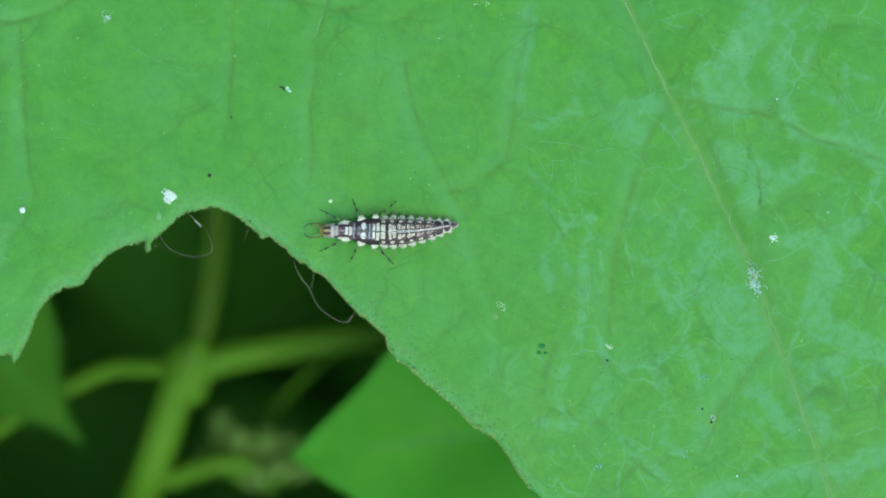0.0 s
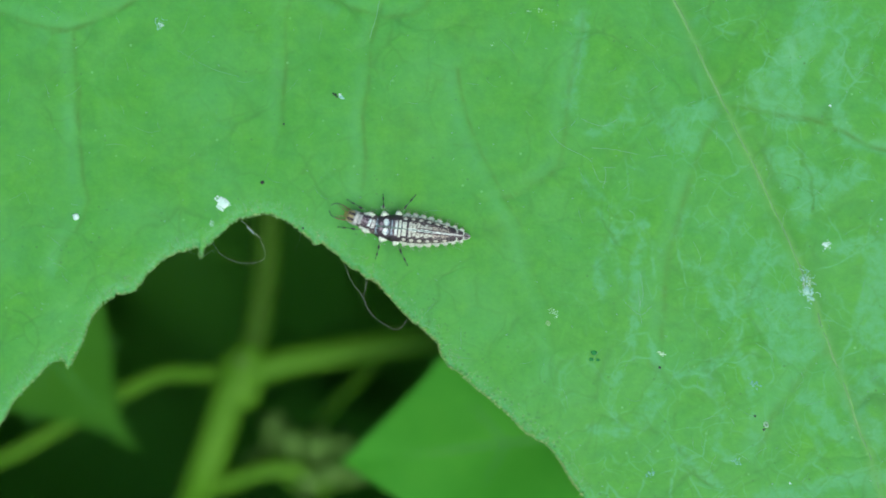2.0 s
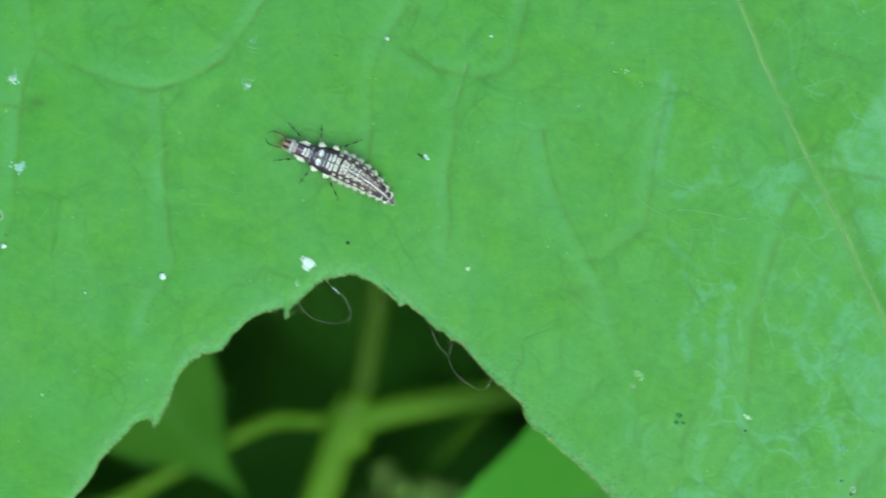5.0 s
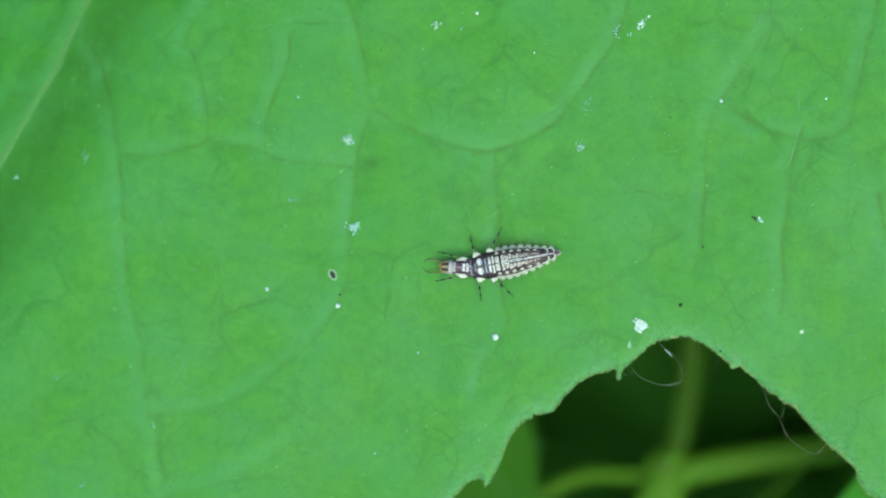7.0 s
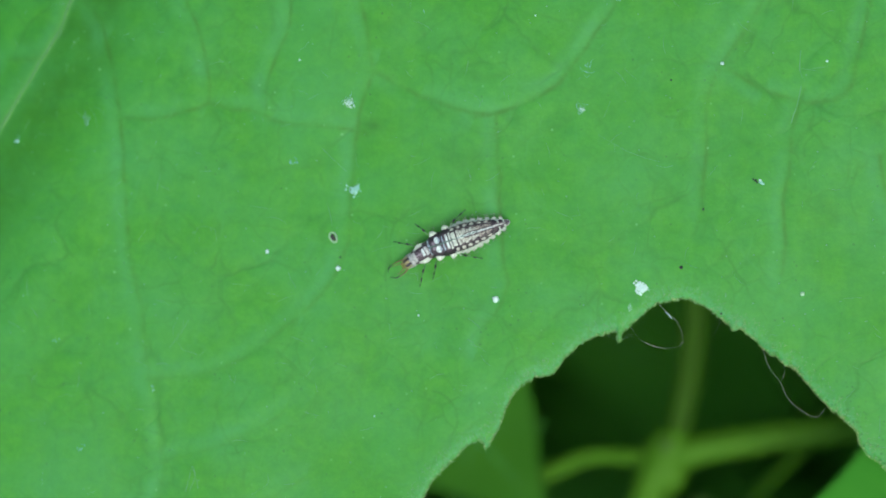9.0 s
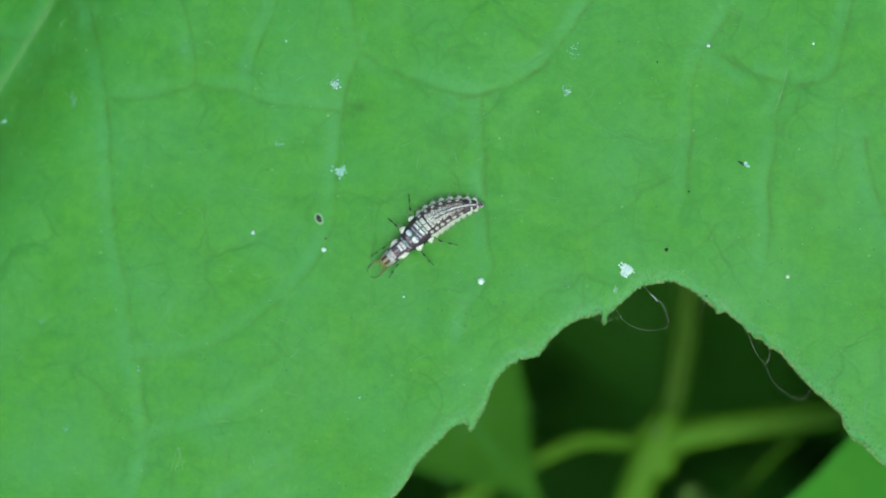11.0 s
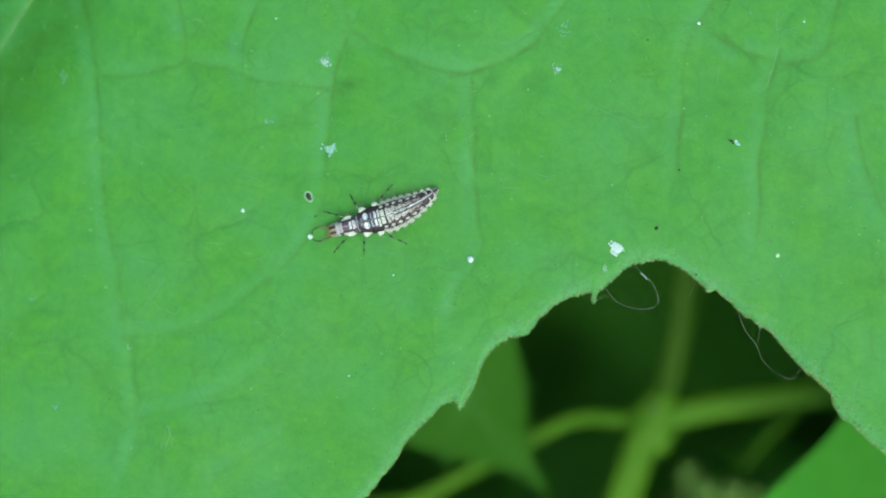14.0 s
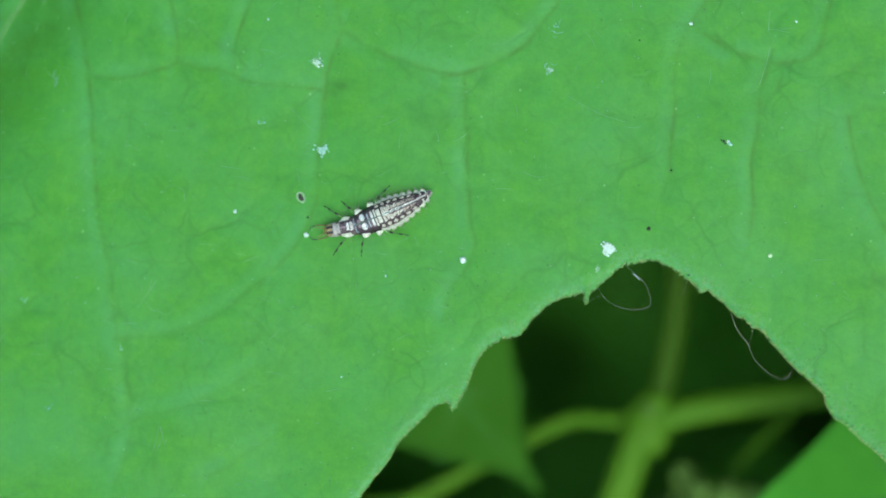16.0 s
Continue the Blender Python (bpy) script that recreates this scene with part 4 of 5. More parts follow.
for n, (x, y, s, c) in enumerate([(10.8, -1.9, 0.32, 18), (5.2, -6.7, 0.28, 16), (10.0, -6.2, 0.2, 8), (-37.5, 15.2, 0.26, 12), (-51.1, 5.2, 0.22, 10), (-49.5, -0.8, 0.26, 8)]):
    crumbs("residue", "greyish green dried residue on the leaf", x, y, s, TEAL, c, "dried residue", n + 80)
for n, (x, y, r) in enumerate([(-16.0, 9.4, 0.10), (-16.6, 19.7, 0.05), (5.7, -0.9, 0.07), (10.9, -3.6, 0.06), 
                               (-14.8, 12.6, 0.05), (11.4, -4.35, 0.07), (-13.8, 6.9, 0.06), (-34.9, 9.9, 0.05)]):
    tagged(lump(x, y, r, DARK, "dark_grit", flat=0.7, seed=n + 5), "tiny black grit on the leaf", "speck", "black grit")

tagged(ring("husk", -0.41, 1.58, 0.1, HAIR, None), "tiny empty tan husk lying on the leaf", "husk")


# tangled wisps of white fluff caught on the rib
def wisps(x, y, size, count, seed):
    r = random.Random(seed)
    vv, ff = [], []
    for k in range(count):
        px, py, a = x + r.gauss(0, 0.4) * size * 0.8, y + r.gauss(0, 0.5) * size, r.uniform(0, 6.28)
        bend, ln = r.uniform(-3.0, 3.0), r.uniform(0.15, 0.5)
        pts = [(px, py)]
        for q in range(7):
            pts.append((pts[-1][0] + ln / 7 * math.cos(a + bend * q / 7), pts[-1][1] + ln / 7 * math.sin(a + bend * q / 7)))
        z = leaf_height([p[0] for p in pts], [p[1] for p in pts]) + 0.03 + 0.04 * r.random()
        v, f = tube_data(np.column_stack([pts, z]) * MM, np.full(8, r.uniform(0.006, 0.013)) * MM, 5)
        o = len(vv)
        vv += [tuple(q) for q in v]
        ff += [tuple(c + o for c in g) for g in f]
    return tagged(mesh_object("white_fluff", vv, ff, WHITE if seed == 2 else PALE), "tangled wisps of white fluff caught on the leaf", "fluff", "white fluff")


wisps(13.85, 3.33, 0.62, 26, 2)
wisps(13.8, 4.15, 0.45, 12, 3)
wisps(-21.55, 18.1, 0.35, 7, 4)
wisps(-21.2, 20.3, 0.5, 8, 5)
wisps(-49.4, 17.8, 0.5, 6, 6)
wisps(9.8, -6.1, 0.35, 5, 7)
wisps(-34.46, 18.4, 0.4, 6, 8)

# a shed flake: pale wedge beside a dark bit
flake = thing("flake", "silvery pale flake with a dark end", "debris", m=pose(-0.0117, 0.0141, float(leaf_height(-11.7, 14.1)[0]) * MM))
lump(0.06, -0.05, 0.09, PALE, "scale", flake, "bright silvery scale", flat=0.5, seed=3, z=0.0, stretch=2.0, turn=-40)
lump(-0.02, 0.08, 0.08, WHITE, "scale", flake, flat=0.6, seed=8, z=0.0)
for dx, dy, r in ((-0.26, 0.08, 0.07), (-0.38, 0.14, 0.05), (-0.18, -0.03, 0.05)):
    lump(dx, dy, r, DARK, "dark_end", flake, "blackish crumb", flat=0.7, z=0.0)


def fibre(label, name, radius, points, group, mat=None):
    line = spline(points, 0.12)
    return tagged(tube(name, line * MM, np.full(len(line), radius) * MM, mat or SILK, sides=5), label, "fibre", group)


def lying(points, lift=0.05):
    return [(x, y, float(leaf_height(x, y)[0]) + lift) for x, y in points]


HANG = "thin silk loop hanging from the bitten leaf edge"
fibre(HANG, "silk_thread", 0.004, [(-18.85, 6.25, -0.1), (-18.2, 5.4, -0.6), (-17.1, 5.0, -0.9), (-16.2, 5.1, -0.9), (-15.9, 5.5, -0.7), (-16.2, 6.4, -0.3), (-16.7, 6.9, 0.0),
                                   (-17.2, 7.35, 0.0)], "silk threads")
fibre(HANG, "silk_thread", 0.004, [(-11.6, 5.25, -0.1), (-11.2, 4.0, -0.6), (-10.6, 3.2, -0.8), (-10.2, 2.3, -0.9), (-9.4, 1.6, -0.8), (-8.6, 1.3, -0.6), (-8.1, 1.9, -0.4), (-8.0, 2.2, -0.1)], "silk threads")
fibre(HANG, "silk_thread", 0.004, [(-10.5, 4.5, -0.1), (-10.35, 3.9, -0.5), (-10.45, 3.4, -0.7), (-10.62, 3.15, -0.8)], "silk threads")
fibre(HANG, "silk_thread", 0.0025, [(-14.5, 7.4, -0.1), (-13.95, 6.7, -0.4), (-14.05, 6.1, -0.7), (-14.3, 5.7, -0.9)], "silk threads")
# crust white in place of silk, to paint the thread's glint
bright = fibre("short bright fibre at the leaf edge, its glint painted white", "silk_fibre", 0.02, [(-16.85, 6.95, 0.0), (-16.65, 6.8, -0.05), (-16.5, 6.6, -0.12)], "silk threads", WHITE)
LIE = "fine pale fibre lying on the leaf"
for points in ([(-0.23, 12.12), (0.17, 11.56), (0.76, 11.15), (1.62, 10.74), (2.09, 10.40)],
               [(2.09, 10.24), (2.30, 9.68), (2.54, 9.31), (2.85, 9.34)],
               [(2.80, 10.08), (2.83, 9.62), (2.66, 8.94)],
               [(2.70, 10.09), (3.39, 10.11)],
               [(2.09, 11.18), (3.02, 11.11), (3.80, 10.98), (4.61, 10.79)],
               [(5.20, 10.60), (5.54, 10.69), (6.16, 10.74)],
               [(1.33, 12.83), (0.92, 12.36)],
               [(1.52, 12.79), (1.95, 12.57), (2.72, 12.38), (3.50, 12.72)],
               [(0.61, 12.30), (0.18, 12.06)],
               [(4.67, 4.33), (4.82, 3.09), (4.60, 2.47), (4.74, 1.54)],
               [(4.54, 3.40), (4.66, 2.47)],
               [(4.08, 7.75), (4.39, 7.50), (4.33, 7.19)],
               [(10.93, 8.01), (10.68, 7.64)],
               [(13.80, 14.05), (13.54, 13.65), (13.66, 13.28)],
               [(15.84, 15.60), (16.06, 15.81)],
               [(15.95, 10.31), (15.69, 9.84)],
               [(3.73, 2.79), (4.65, 2.01), (5.28, 2.47)],
               [(-44.52, 4.80), (-43.89, 5.59), (-43.42, 6.39)],
               [(-44.04, 5.12), (-43.71, 4.65), (-43.33, 4.65)],
               [(-41.03, 8.39), (-40.07, 8.31)],
               [(-46.39, 10.78), (-45.91, 11.42)],
               [(-43.16, 11.12), (-42.85, 11.59), (-42.04, 11.44), (-41.87, 10.81)],
               [(-31.00, 8.01), (-30.68, 7.89), (-30.30, 7.93)],
               [(-29.84, 8.55), (-29.49, 8.71), (-29.18, 8.90)],
               [(-39.11, -2.98), (-38.80, -2.51), (-38.90, -2.20)],
               [(-39.75, -3.31), (-39.27, -2.99)],
               [(15.9, 10.4), (16.2, 10.5), (16.4, 10.7)], [(17.0, 15.4), (16.7, 15.1), (16.4, 15.0)], [(-43.5, -3.2), (-43.3, -2.4), (-43.1, -1.8), (-42.8, -3.0)],
               [(-43.1, -1.8), (-43.0, -2.4), (-43.25, -3.1)], [(-49.3, 18.3), (-49.0, 17.8), (-48.8, 17.2)], [(-49.0, 18.3), (-48.7, 18.2), (-48.6, 18.0)],
               [(-44.3, 5.3), (-43.9, 5.7), (-43.7, 6.4)], [(-43.3, 4.6), (-42.8, 4.4), (-42.5, 4.7)], [(-36.0, 16.0), (-35.3, 15.3), (-34.6, 14.7)], [(-20.6, 16.7), (-18.8, 15.7), (-17.2, 15.2)],
               [(-31.4, 9.5), (-31.05, 9.1), (-30.75, 8.98), (-30.5, 9.05)], [(-29.0, 9.0), (-28.8, 8.6), (-28.7, 8.3)], [(-23.0, 12.5), (-22.2, 12.2), (-21.5, 12.3)], [(7.6, 6.0), (8.0, 5.2), (7.9, 4.6)],
               [(-17.4, 15.0), (-16.9, 14.9), (-16.5, 15.0)], [(11.0, 0.4), (11.8, -0.2), (12.0, -1.0)], [(13.2, -2.2), (13.6, -1.7), (13.5, -1.2)]):
    bold = -1 < points[0][0] < 6.5 or (points[0][0] < -43 and points[0][1] < 0)
    fibre(LIE, "leaf_fibre", 0.013 if bold else 0.008, lying(points, 0.015), "fine fibres on the leaf", FIBRE)

for points in ([(-9.54, 21.3), (-9.58, 20.8), (-9.6, 20.2)], [(-9.5, 19.35), (-9.6, 18.9), (-9.7, 18.4), (-9.9, 17.8), (-10.05, 17.3)]):
    fibre("pale dried streak along a leaf vein", "dried_streak", 0.02, lying(points, -0.01), "dried streaks", FIBRE)
for n, (x, y, r) in enumerate([(2.1, -0.05, 0.13), (1.95, -0.42, 0.1), (2.3, -0.45, 0.08)]):
    tagged(lump(x, y, r, STAIN, "green_stain", flat=0.04, seed=n + 40, stretch=1.4), "small deep green stain on the leaf", "stain", "green stains")

# countless short lint fibres and dust grains spread over the leaf
rng = random.Random(23)
edge_t, edge_r = outline_polar()
lv, lf = [], []
for count in range(900):
    x, y = rng.uniform(-54, 20), rng.uniform(-8, 27)
    if math.hypot(x - CX, y - CY) > np.interp(math.degrees(math.atan2(x - CX, CY - y)), edge_t, edge_r, left=1e3, right=1e3) - 0.4:
        continue
    if count % 5 < 2:
        a, ln, bend = rng.uniform(0, 6.28), rng.uniform(0.2, 1.3), rng.uniform(-0.5, 0.5)
        pts = [(x + ln * q * math.cos(a + bend * q), y + ln * q * math.sin(a + bend * q)) for q in (0, 0.33, 0.66, 1)]
        z = leaf_height([p[0] for p in pts], [p[1] for p in pts]) + 0.012
        vv, ff = tube_data(np.column_stack([pts, z]) * MM, np.array([0.003, 0.0085, 0.008, 0.003]) * MM, 4)
    else:
        z = float(leaf_height(x, y)[0])
        r = rng.uniform(0.018, 0.045)
        vv, ff = tube_data(np.array([(x, y, z - 0.01), (x + r, y, z + r * 0.6), (x + 2 * r, y + rng.uniform(-r, r), z - 0.01)]) * MM, np.array([0.4, 1.0, 0.4]) * r * MM, 5)
    o = len(lv)
    lv += [tuple(q) for q in vv]
    lf += [tuple(c + o for c in g) for g in ff]
tagged(mesh_object("leaf_lint", lv, lf, FIBRE), "faint pale lint and dust on the leaf", "dust", kind="stuff")

# ---- the larva ----
CU = 0.0103            # plan unit of the larva in millimetres
ORIGIN = 390.0         # plan station of its middle
BODY_Z = 0.56
LARVA_LABEL = "cream and purple-brown patterned lacewing larva with sickle jaws"
larva = thing("lacewing_larva", LARVA_LABEL, "insect")
STATIONS = [160, 175, 200, 222, 240, 280, 316, 330, 360, 394, 420, 452, 497, 545, 595, 645, 697, 747, 795, 835, 862, 874]
HALVES = [27, 34, 38, 40, 45, 49, 53, 60, 68, 72, 75, 76, 80, 80, 76, 68, 58, 48, 36, 24, 16, 8]
C_DARK, C_PURPLE, C_MOSS = (0.022, 0.016, 0.02), (0.035, 0.025, 0.031), (0.07, 0.15, 0.11)
C_CREAM, C_WHITE, C_BLUE = (0.51, 0.62, 0.49), (0.60, 0.76, 0.68), (0.29, 0.42, 0.45)
C_TAN, C_PINK, C_GREY = (0.13, 0.125, 0.10), (0.39, 0.40, 0.31), (0.25, 0.30, 0.26)
C_CHALK = (0.58, 0.72, 0.55)
C_ASH, C_MAUVE, C_RUST = (0.37, 0.42, 0.37), (0.20, 0.18, 0.20), (0.26, 0.25, 0.10)


def pigment(kind, n, s, u, w, hw):
    """Colour of the back at plan station s (u from front 0 to rear 1 of its ring) and w to the side; hw is half the width."""
    s += 2.6 * noise.noise((s * 0.06, w * 0.08, n)) + 1.2 * noise.noise((s * 0.2, w * 0.2, 7))
    w += 2.4 * noise.noise((s * 0.07 + 9, w * 0.06, n * 2.3))
    u += 0.05 * noise.noise((s * 0.11, w * 0.09, n + 20))
    fleck = noise.noise((s * 0.21, w * 0.21, 4.0))
    a = abs(w)
    scribble = noise.noise((s * 0.42, w * 0.34, 13.0))

    def oval(cs, ca, rs, ra):
        return ((s - cs) / rs) ** 2 + ((a - ca) / ra) ** 2 < 1

    if kind == "head":
        if s > 207:
            return C_ASH
        if 7 < a < 21 and 165 < s < 202:
            return C_DARK
        return C_RUST if s < 196 and a < 30 else C_GREY
    if kind == "prothorax":
        if s < 237 and a < 28:
            return C_ASH
        if 276 < s < 290 and a < 20:
            return C_WHITE if a > 1.5 else C_MAUVE
        if 295 < s < 312 and a < 23:
            return C_ASH if fleck < 0.25 else C_WHITE
        if a > 33 and 238 < s < 294:
            return C_CREAM
        if a < 33:
            return C_MAUVE if a < 5 or (fleck > 0.1 and 11 < a < 20) else C_PURPLE
        return C_TAN if fleck > 0 else C_PURPLE
    if kind == "mesothorax":
        if oval(370, 24, 16, 18):
            return C_WHITE if s < 376 else C_BLUE
        if oval(346, 13, 11, 9):
            return C_MAUVE
        if a < 4:
            return C_MOSS
        if (s < 325 or s > 390) and a < 44:
            return C_BLUE if fleck > -0.15 else C_DARK
        return C_PURPLE if a < 56 else C_DARK
    if kind == "metathorax":
        if a < 4:
            return C_MOSS
        if 417 < s < 430 and a < 41:
            return C_WHITE if a < 32 else C_ASH
        if 437 < s < 454 and a < 46:
            return C_CREAM
        if 397 < s < 404 and a < 40:
            return C_BLUE
        if 408 < s < 412 and a < 40 and fleck > -0.1:
            return C_MAUVE
        return C_PURPLE if a < 50 else C_DARK
    v = a / hw
    if n <= 6:
        # fringe, then a pale spot in a dark ring, then the back's pale bars round a bright middle line
        ring = ((u - 0.5) / 0.30) ** 2 + ((v - 0.69) / 0.13) ** 2
        if ring < 0.5:
            return C_PINK if fleck < 0.1 else C_CREAM
        if ring < 1.35:
            return C_DARK
        if v > 0.85:
            return C_CREAM if 0.2 < u < 0.9 else C_TAN
        if v < 0.035 and n < 5:
            return C_MOSS
        if v < 0.075 and n > 1:
            return C_ASH if n > 4 and fleck > 0 else C_WHITE
        if n == 1:
            return C_CREAM if 0.24 < u < 0.68 and v < 0.48 else (C_BLUE if u < 0.12 and v < 0.4 else C_PURPLE)
        if n > 2 and v < 0.13 + 0.01 * n:
            return C_PURPLE if fleck < 0.2 else C_TAN
        if scribble > 0.4:
            return C_TAN
        band = 0.48 - 0.015 * n + 0.06 * math.sin(6.3 * u)
        if v < band:
            if u < 0.12 or u > 0.84:
                return C_PURPLE
            if abs(u - 0.47) < 0.05 and v > 0.13:
                return C_TAN
            if n > 4:
                return C_PINK if scribble > -0.1 else C_TAN
            return C_TAN if scribble > 0.28 else C_CREAM if fleck < 0.16 else C_PINK
        return C_PINK if scribble < -0.34 else C_PURPLE if v < 0.6 else C_TAN if fleck > 0.15 else C_DARK
    if v < 0.2 - 0.01 * n and n < 9:
        return C_ASH
    if v < 0.3:
        return C_PURPLE
    if n == 9 and scribble > 0.05:
        return C_ASH
    if ((u - 0.45) / 0.4) ** 2 + ((v - 0.55) / 0.3) ** 2 < 1:
        return C_DARK
    if v > 0.62 or u > 0.86:
        return C_CREAM if n < 9 else C_ASH
    return C_TAN if fleck < 0.2 else C_PINK


def colour_mesh(ob, colours):
    flat = np.ones((len(colours), 4), np.float32)
    flat[:, :3] = colours
    ob.data.attributes.new("pigment", 'FLOAT_COLOR', 'POINT').data.foreach_set("color", flat.ravel())


def segment(name, kind, n, s0, s1):
    """One body ring from station s0 to s1, in its own space: +x ahead, origin at its middle."""
    rings = max(18, int((s1 - s0) / 2.8))
    q = np.linspace(1, -1, 61)
    top = 0.72 * q + 0.28 * np.sin(q * math.pi / 2)
    rim = [(y, math.sqrt(max(0.0, 1 - y * y))) for y in top]
    rim += [(-math.cos(math.pi * k / 14), -math.sin(math.pi * k / 14)) for k in range(1, 14)]
    sides = len(rim)
    mid = (s0 + s1) / 2
    verts, cols, faces = [], [], []
    for i in range(rings):
        u = i / (rings - 1)
        s = s0 + (s1 - s0) * (u * 1.10 - 0.05)
        half = np.interp(s, STATIONS, HALVES)
        hw = half * (0.90 + 0.13 * math.sin(math.pi * u) ** 0.6) * CU
        if kind == "abdomen" and n > 8:
            hw *= 0.96
        for y, z in rim:
            relief = 1 + (0.035 * math.sin(12 * u) * (1 if z > 0 else 0))
            zz = hw * 0.80 * z * relief if z > 0 else hw * 0.50 * z
            verts.append(((mid - s) * CU * MM, hw * y * MM, zz * MM))
            cols.append(pigment(kind, n, s, u, y * half, half) if z > -0.1 else (0.28, 0.22, 0.18))
    for i in range(rings - 1):
        for j in range(sides):
            k = (j + 1) % sides
            faces.append((i * sides + j, i * sides + k, (i + 1) * sides + k, (i + 1) * sides + j))
    faces.append(tuple(range(sides))[::-1])
    faces.append(tuple((rings - 1) * sides + j for j in range(sides)))
    ob = mesh_object(name, verts, faces, CUTICLE, larva)
    colour_mesh(ob, cols)
    return ob, mid


def tubercle(parent, x, y, z, size, sweep=0.0, colour=C_WHITE, tuft=3, point=0.0):
    """A chalky knob on the side of a ring, with a tuft of stiff bristles."""
    bm = bmesh.new()
    bmesh.ops.create_icosphere(bm, subdivisions=2, radius=1.0)
    s = 1 if y > 0 else -1
    ca, sa = math.cos(radians(sweep) * s), math.sin(radians(sweep) * s)
    pts, polys, cols = [], [], []
    for v in bm.verts:
        k = 1 + 0.2 * noise.noise(v.co * 1.7 + Vector((x * 9 + parent.location.x, y * 5, z)))
        out = max(0.0, v.co.y * s)
        q = (v.co.x * size[0] * k * (1 - 0.25 * v.co.x) * (1 - point * out), v.co.y * size[1] * k * (1 + 0.9 * point * out), v.co.z * size[2])
        pts.append((x + ca * q[0] - sa * q[1], y + sa * q[0] + ca * q[1], z + q[2]))
        cols.append(colour)
    polys = [tuple(v.index for v in f.verts) for f in bm.faces]
    bm.free()
    for k in range(tuft):
        d = np.array(((k - (tuft - 1) / 2) * 0.3 - 0.25, s * 0.9, 0.45 - 0.25 * (k % 2))) * (size[1] + 0.12)
        p0 = np.array((x, y, z))
        o = len(pts)
        vv, ff = tube_data([p0, p0 + d, p0 + d * 1.7], [0.009, 0.006, 0.002], 4)
        pts += [tuple(q) for q in vv]
        polys += [tuple(q + o for q in g) for g in ff]
        cols += [(0.4, 0.36, 0.3)] * len(vv)
    ob = mesh_object("tubercle", [tuple(c * MM for c in q) for q in pts], polys, CUTICLE, parent)
    colour_mesh(ob, cols)
    return ob


SEGMENTS = []
for name, kind, n, s0, s1 in [("head", "head", 0, 164, 224), ("prothorax", "prothorax", 0, 222, 318), ("mesothorax", "mesothorax", 0, 316, 394),
                              ("metathorax", "metathorax", 0, 392, 454)] + [
        ("abdomen_ring", "abdomen", k + 1, a, b) for k, (a, b) in enumerate(zip([452, 497, 545, 595, 645, 697, 747, 795, 835], [497, 545, 595, 645, 697, 747, 795, 835, 872]))]:
    ob, mid = segment(name, kind, n, s0, s1)
    SEGMENTS.append((ob, mid, kind, n))
    hw = np.interp(mid, STATIONS, HALVES) * CU
    for s in (-1, 1):
        if kind == "prothorax":
            tubercle(ob, 0.0, s * hw * 0.9, 0.12, (0.29, 0.12, 0.12), -7, C_CHALK, 3, 0.2)
        elif kind == "mesothorax":
            tubercle(ob, 0.02, s * hw * 0.92, 0.18, (0.26, 0.17, 0.15), -14, C_CHALK, 3, 0.35)
        elif kind == "metathorax":
            tubercle(ob, -0.02, s * hw * 0.96, 0.14, (0.22, 0.17, 0.14), -14, C_CHALK, 3, 0.4)
        elif kind == "abdomen" and n < 9:
            r = 0.172 - 0.007 * n
            tubercle(ob, -0.05, s * hw * 0.93, 0.04, (r * 1.25, r * 0.75, r * 0.6), -24, C_CREAM, 3, 0.75)
            if n < 7:
                tubercle(ob, 0.0, s * hw * 0.70, hw * 0.50, (r * 0.75, r * 0.65, r * 0.45), 0, C_PINK, 1)

def banded(name, points, radii, bands, parent, pale=(0.085, 0.29, 0.06)):
    line = spline(points, 0.03)
    q = np.linspace(0, 1, len(line))
    v, f = tube_data(line, np.interp(q, np.linspace(0, 1, len(radii)), radii), 8)
    cols = []
    for k in range(len(line)):
        dark = any(a <= q[k] <= b for a, b in bands)
        cols += [C_DARK if dark else pale] * 8
    ob = mesh_object(name, [tuple(p * MM) for p in map(np.array, v)], f, CUTICLE, parent)
    colour_mesh(ob, cols)
    return ob


head = SEGMENTS[0][0]
for s in (-1, 1):
    jaw = banded("jaw", [(0.18, s * 0.22, -0.08), (0.45, s * 0.33, -0.12), (0.80, s * 0.385, -0.15), (1.10, s * 0.36, -0.17), (1.28, s * 0.25, -0.18), (1.36, s * 0.13, -0.18)],
                 [0.06, 0.046, 0.036, 0.03, 0.024, 0.012], [(0.58, 1.0)], head, (0.15, 0.15, 0.04))
    tagged(jaw, "amber-brown curved sickle jaw with a dark tip")
    feeler = spline([(0.26, s * 0.11, 0.0), (0.50, s * 0.16, 0.04), (0.80, s * 0.24, 0.02), (0.98, s * 0.26, 0.0)], 0.06)
    tube("antenna", feeler * MM, np.linspace(0.036, 0.010, len(feeler)) * MM, AMBER, head, "thin orange feeler", sides=6)
    bm = bmesh.new()
    bmesh.ops.create_icosphere(bm, subdivisions=2, radius=0.055 * MM)
    eye = part("eye", bm, DARK, head, "black eye")
    eye.location = (0.12 * MM, s * 0.26 * MM, 0.06 * MM)
    palp = spline([(0.28, s * 0.05, -0.05), (0.40, s * 0.07, -0.08), (0.52, s * 0.10, -0.15)], 0.05)
    tube("palp", palp * MM, np.linspace(0.03, 0.015, len(palp)) * MM, AMBER, head, sides=6)


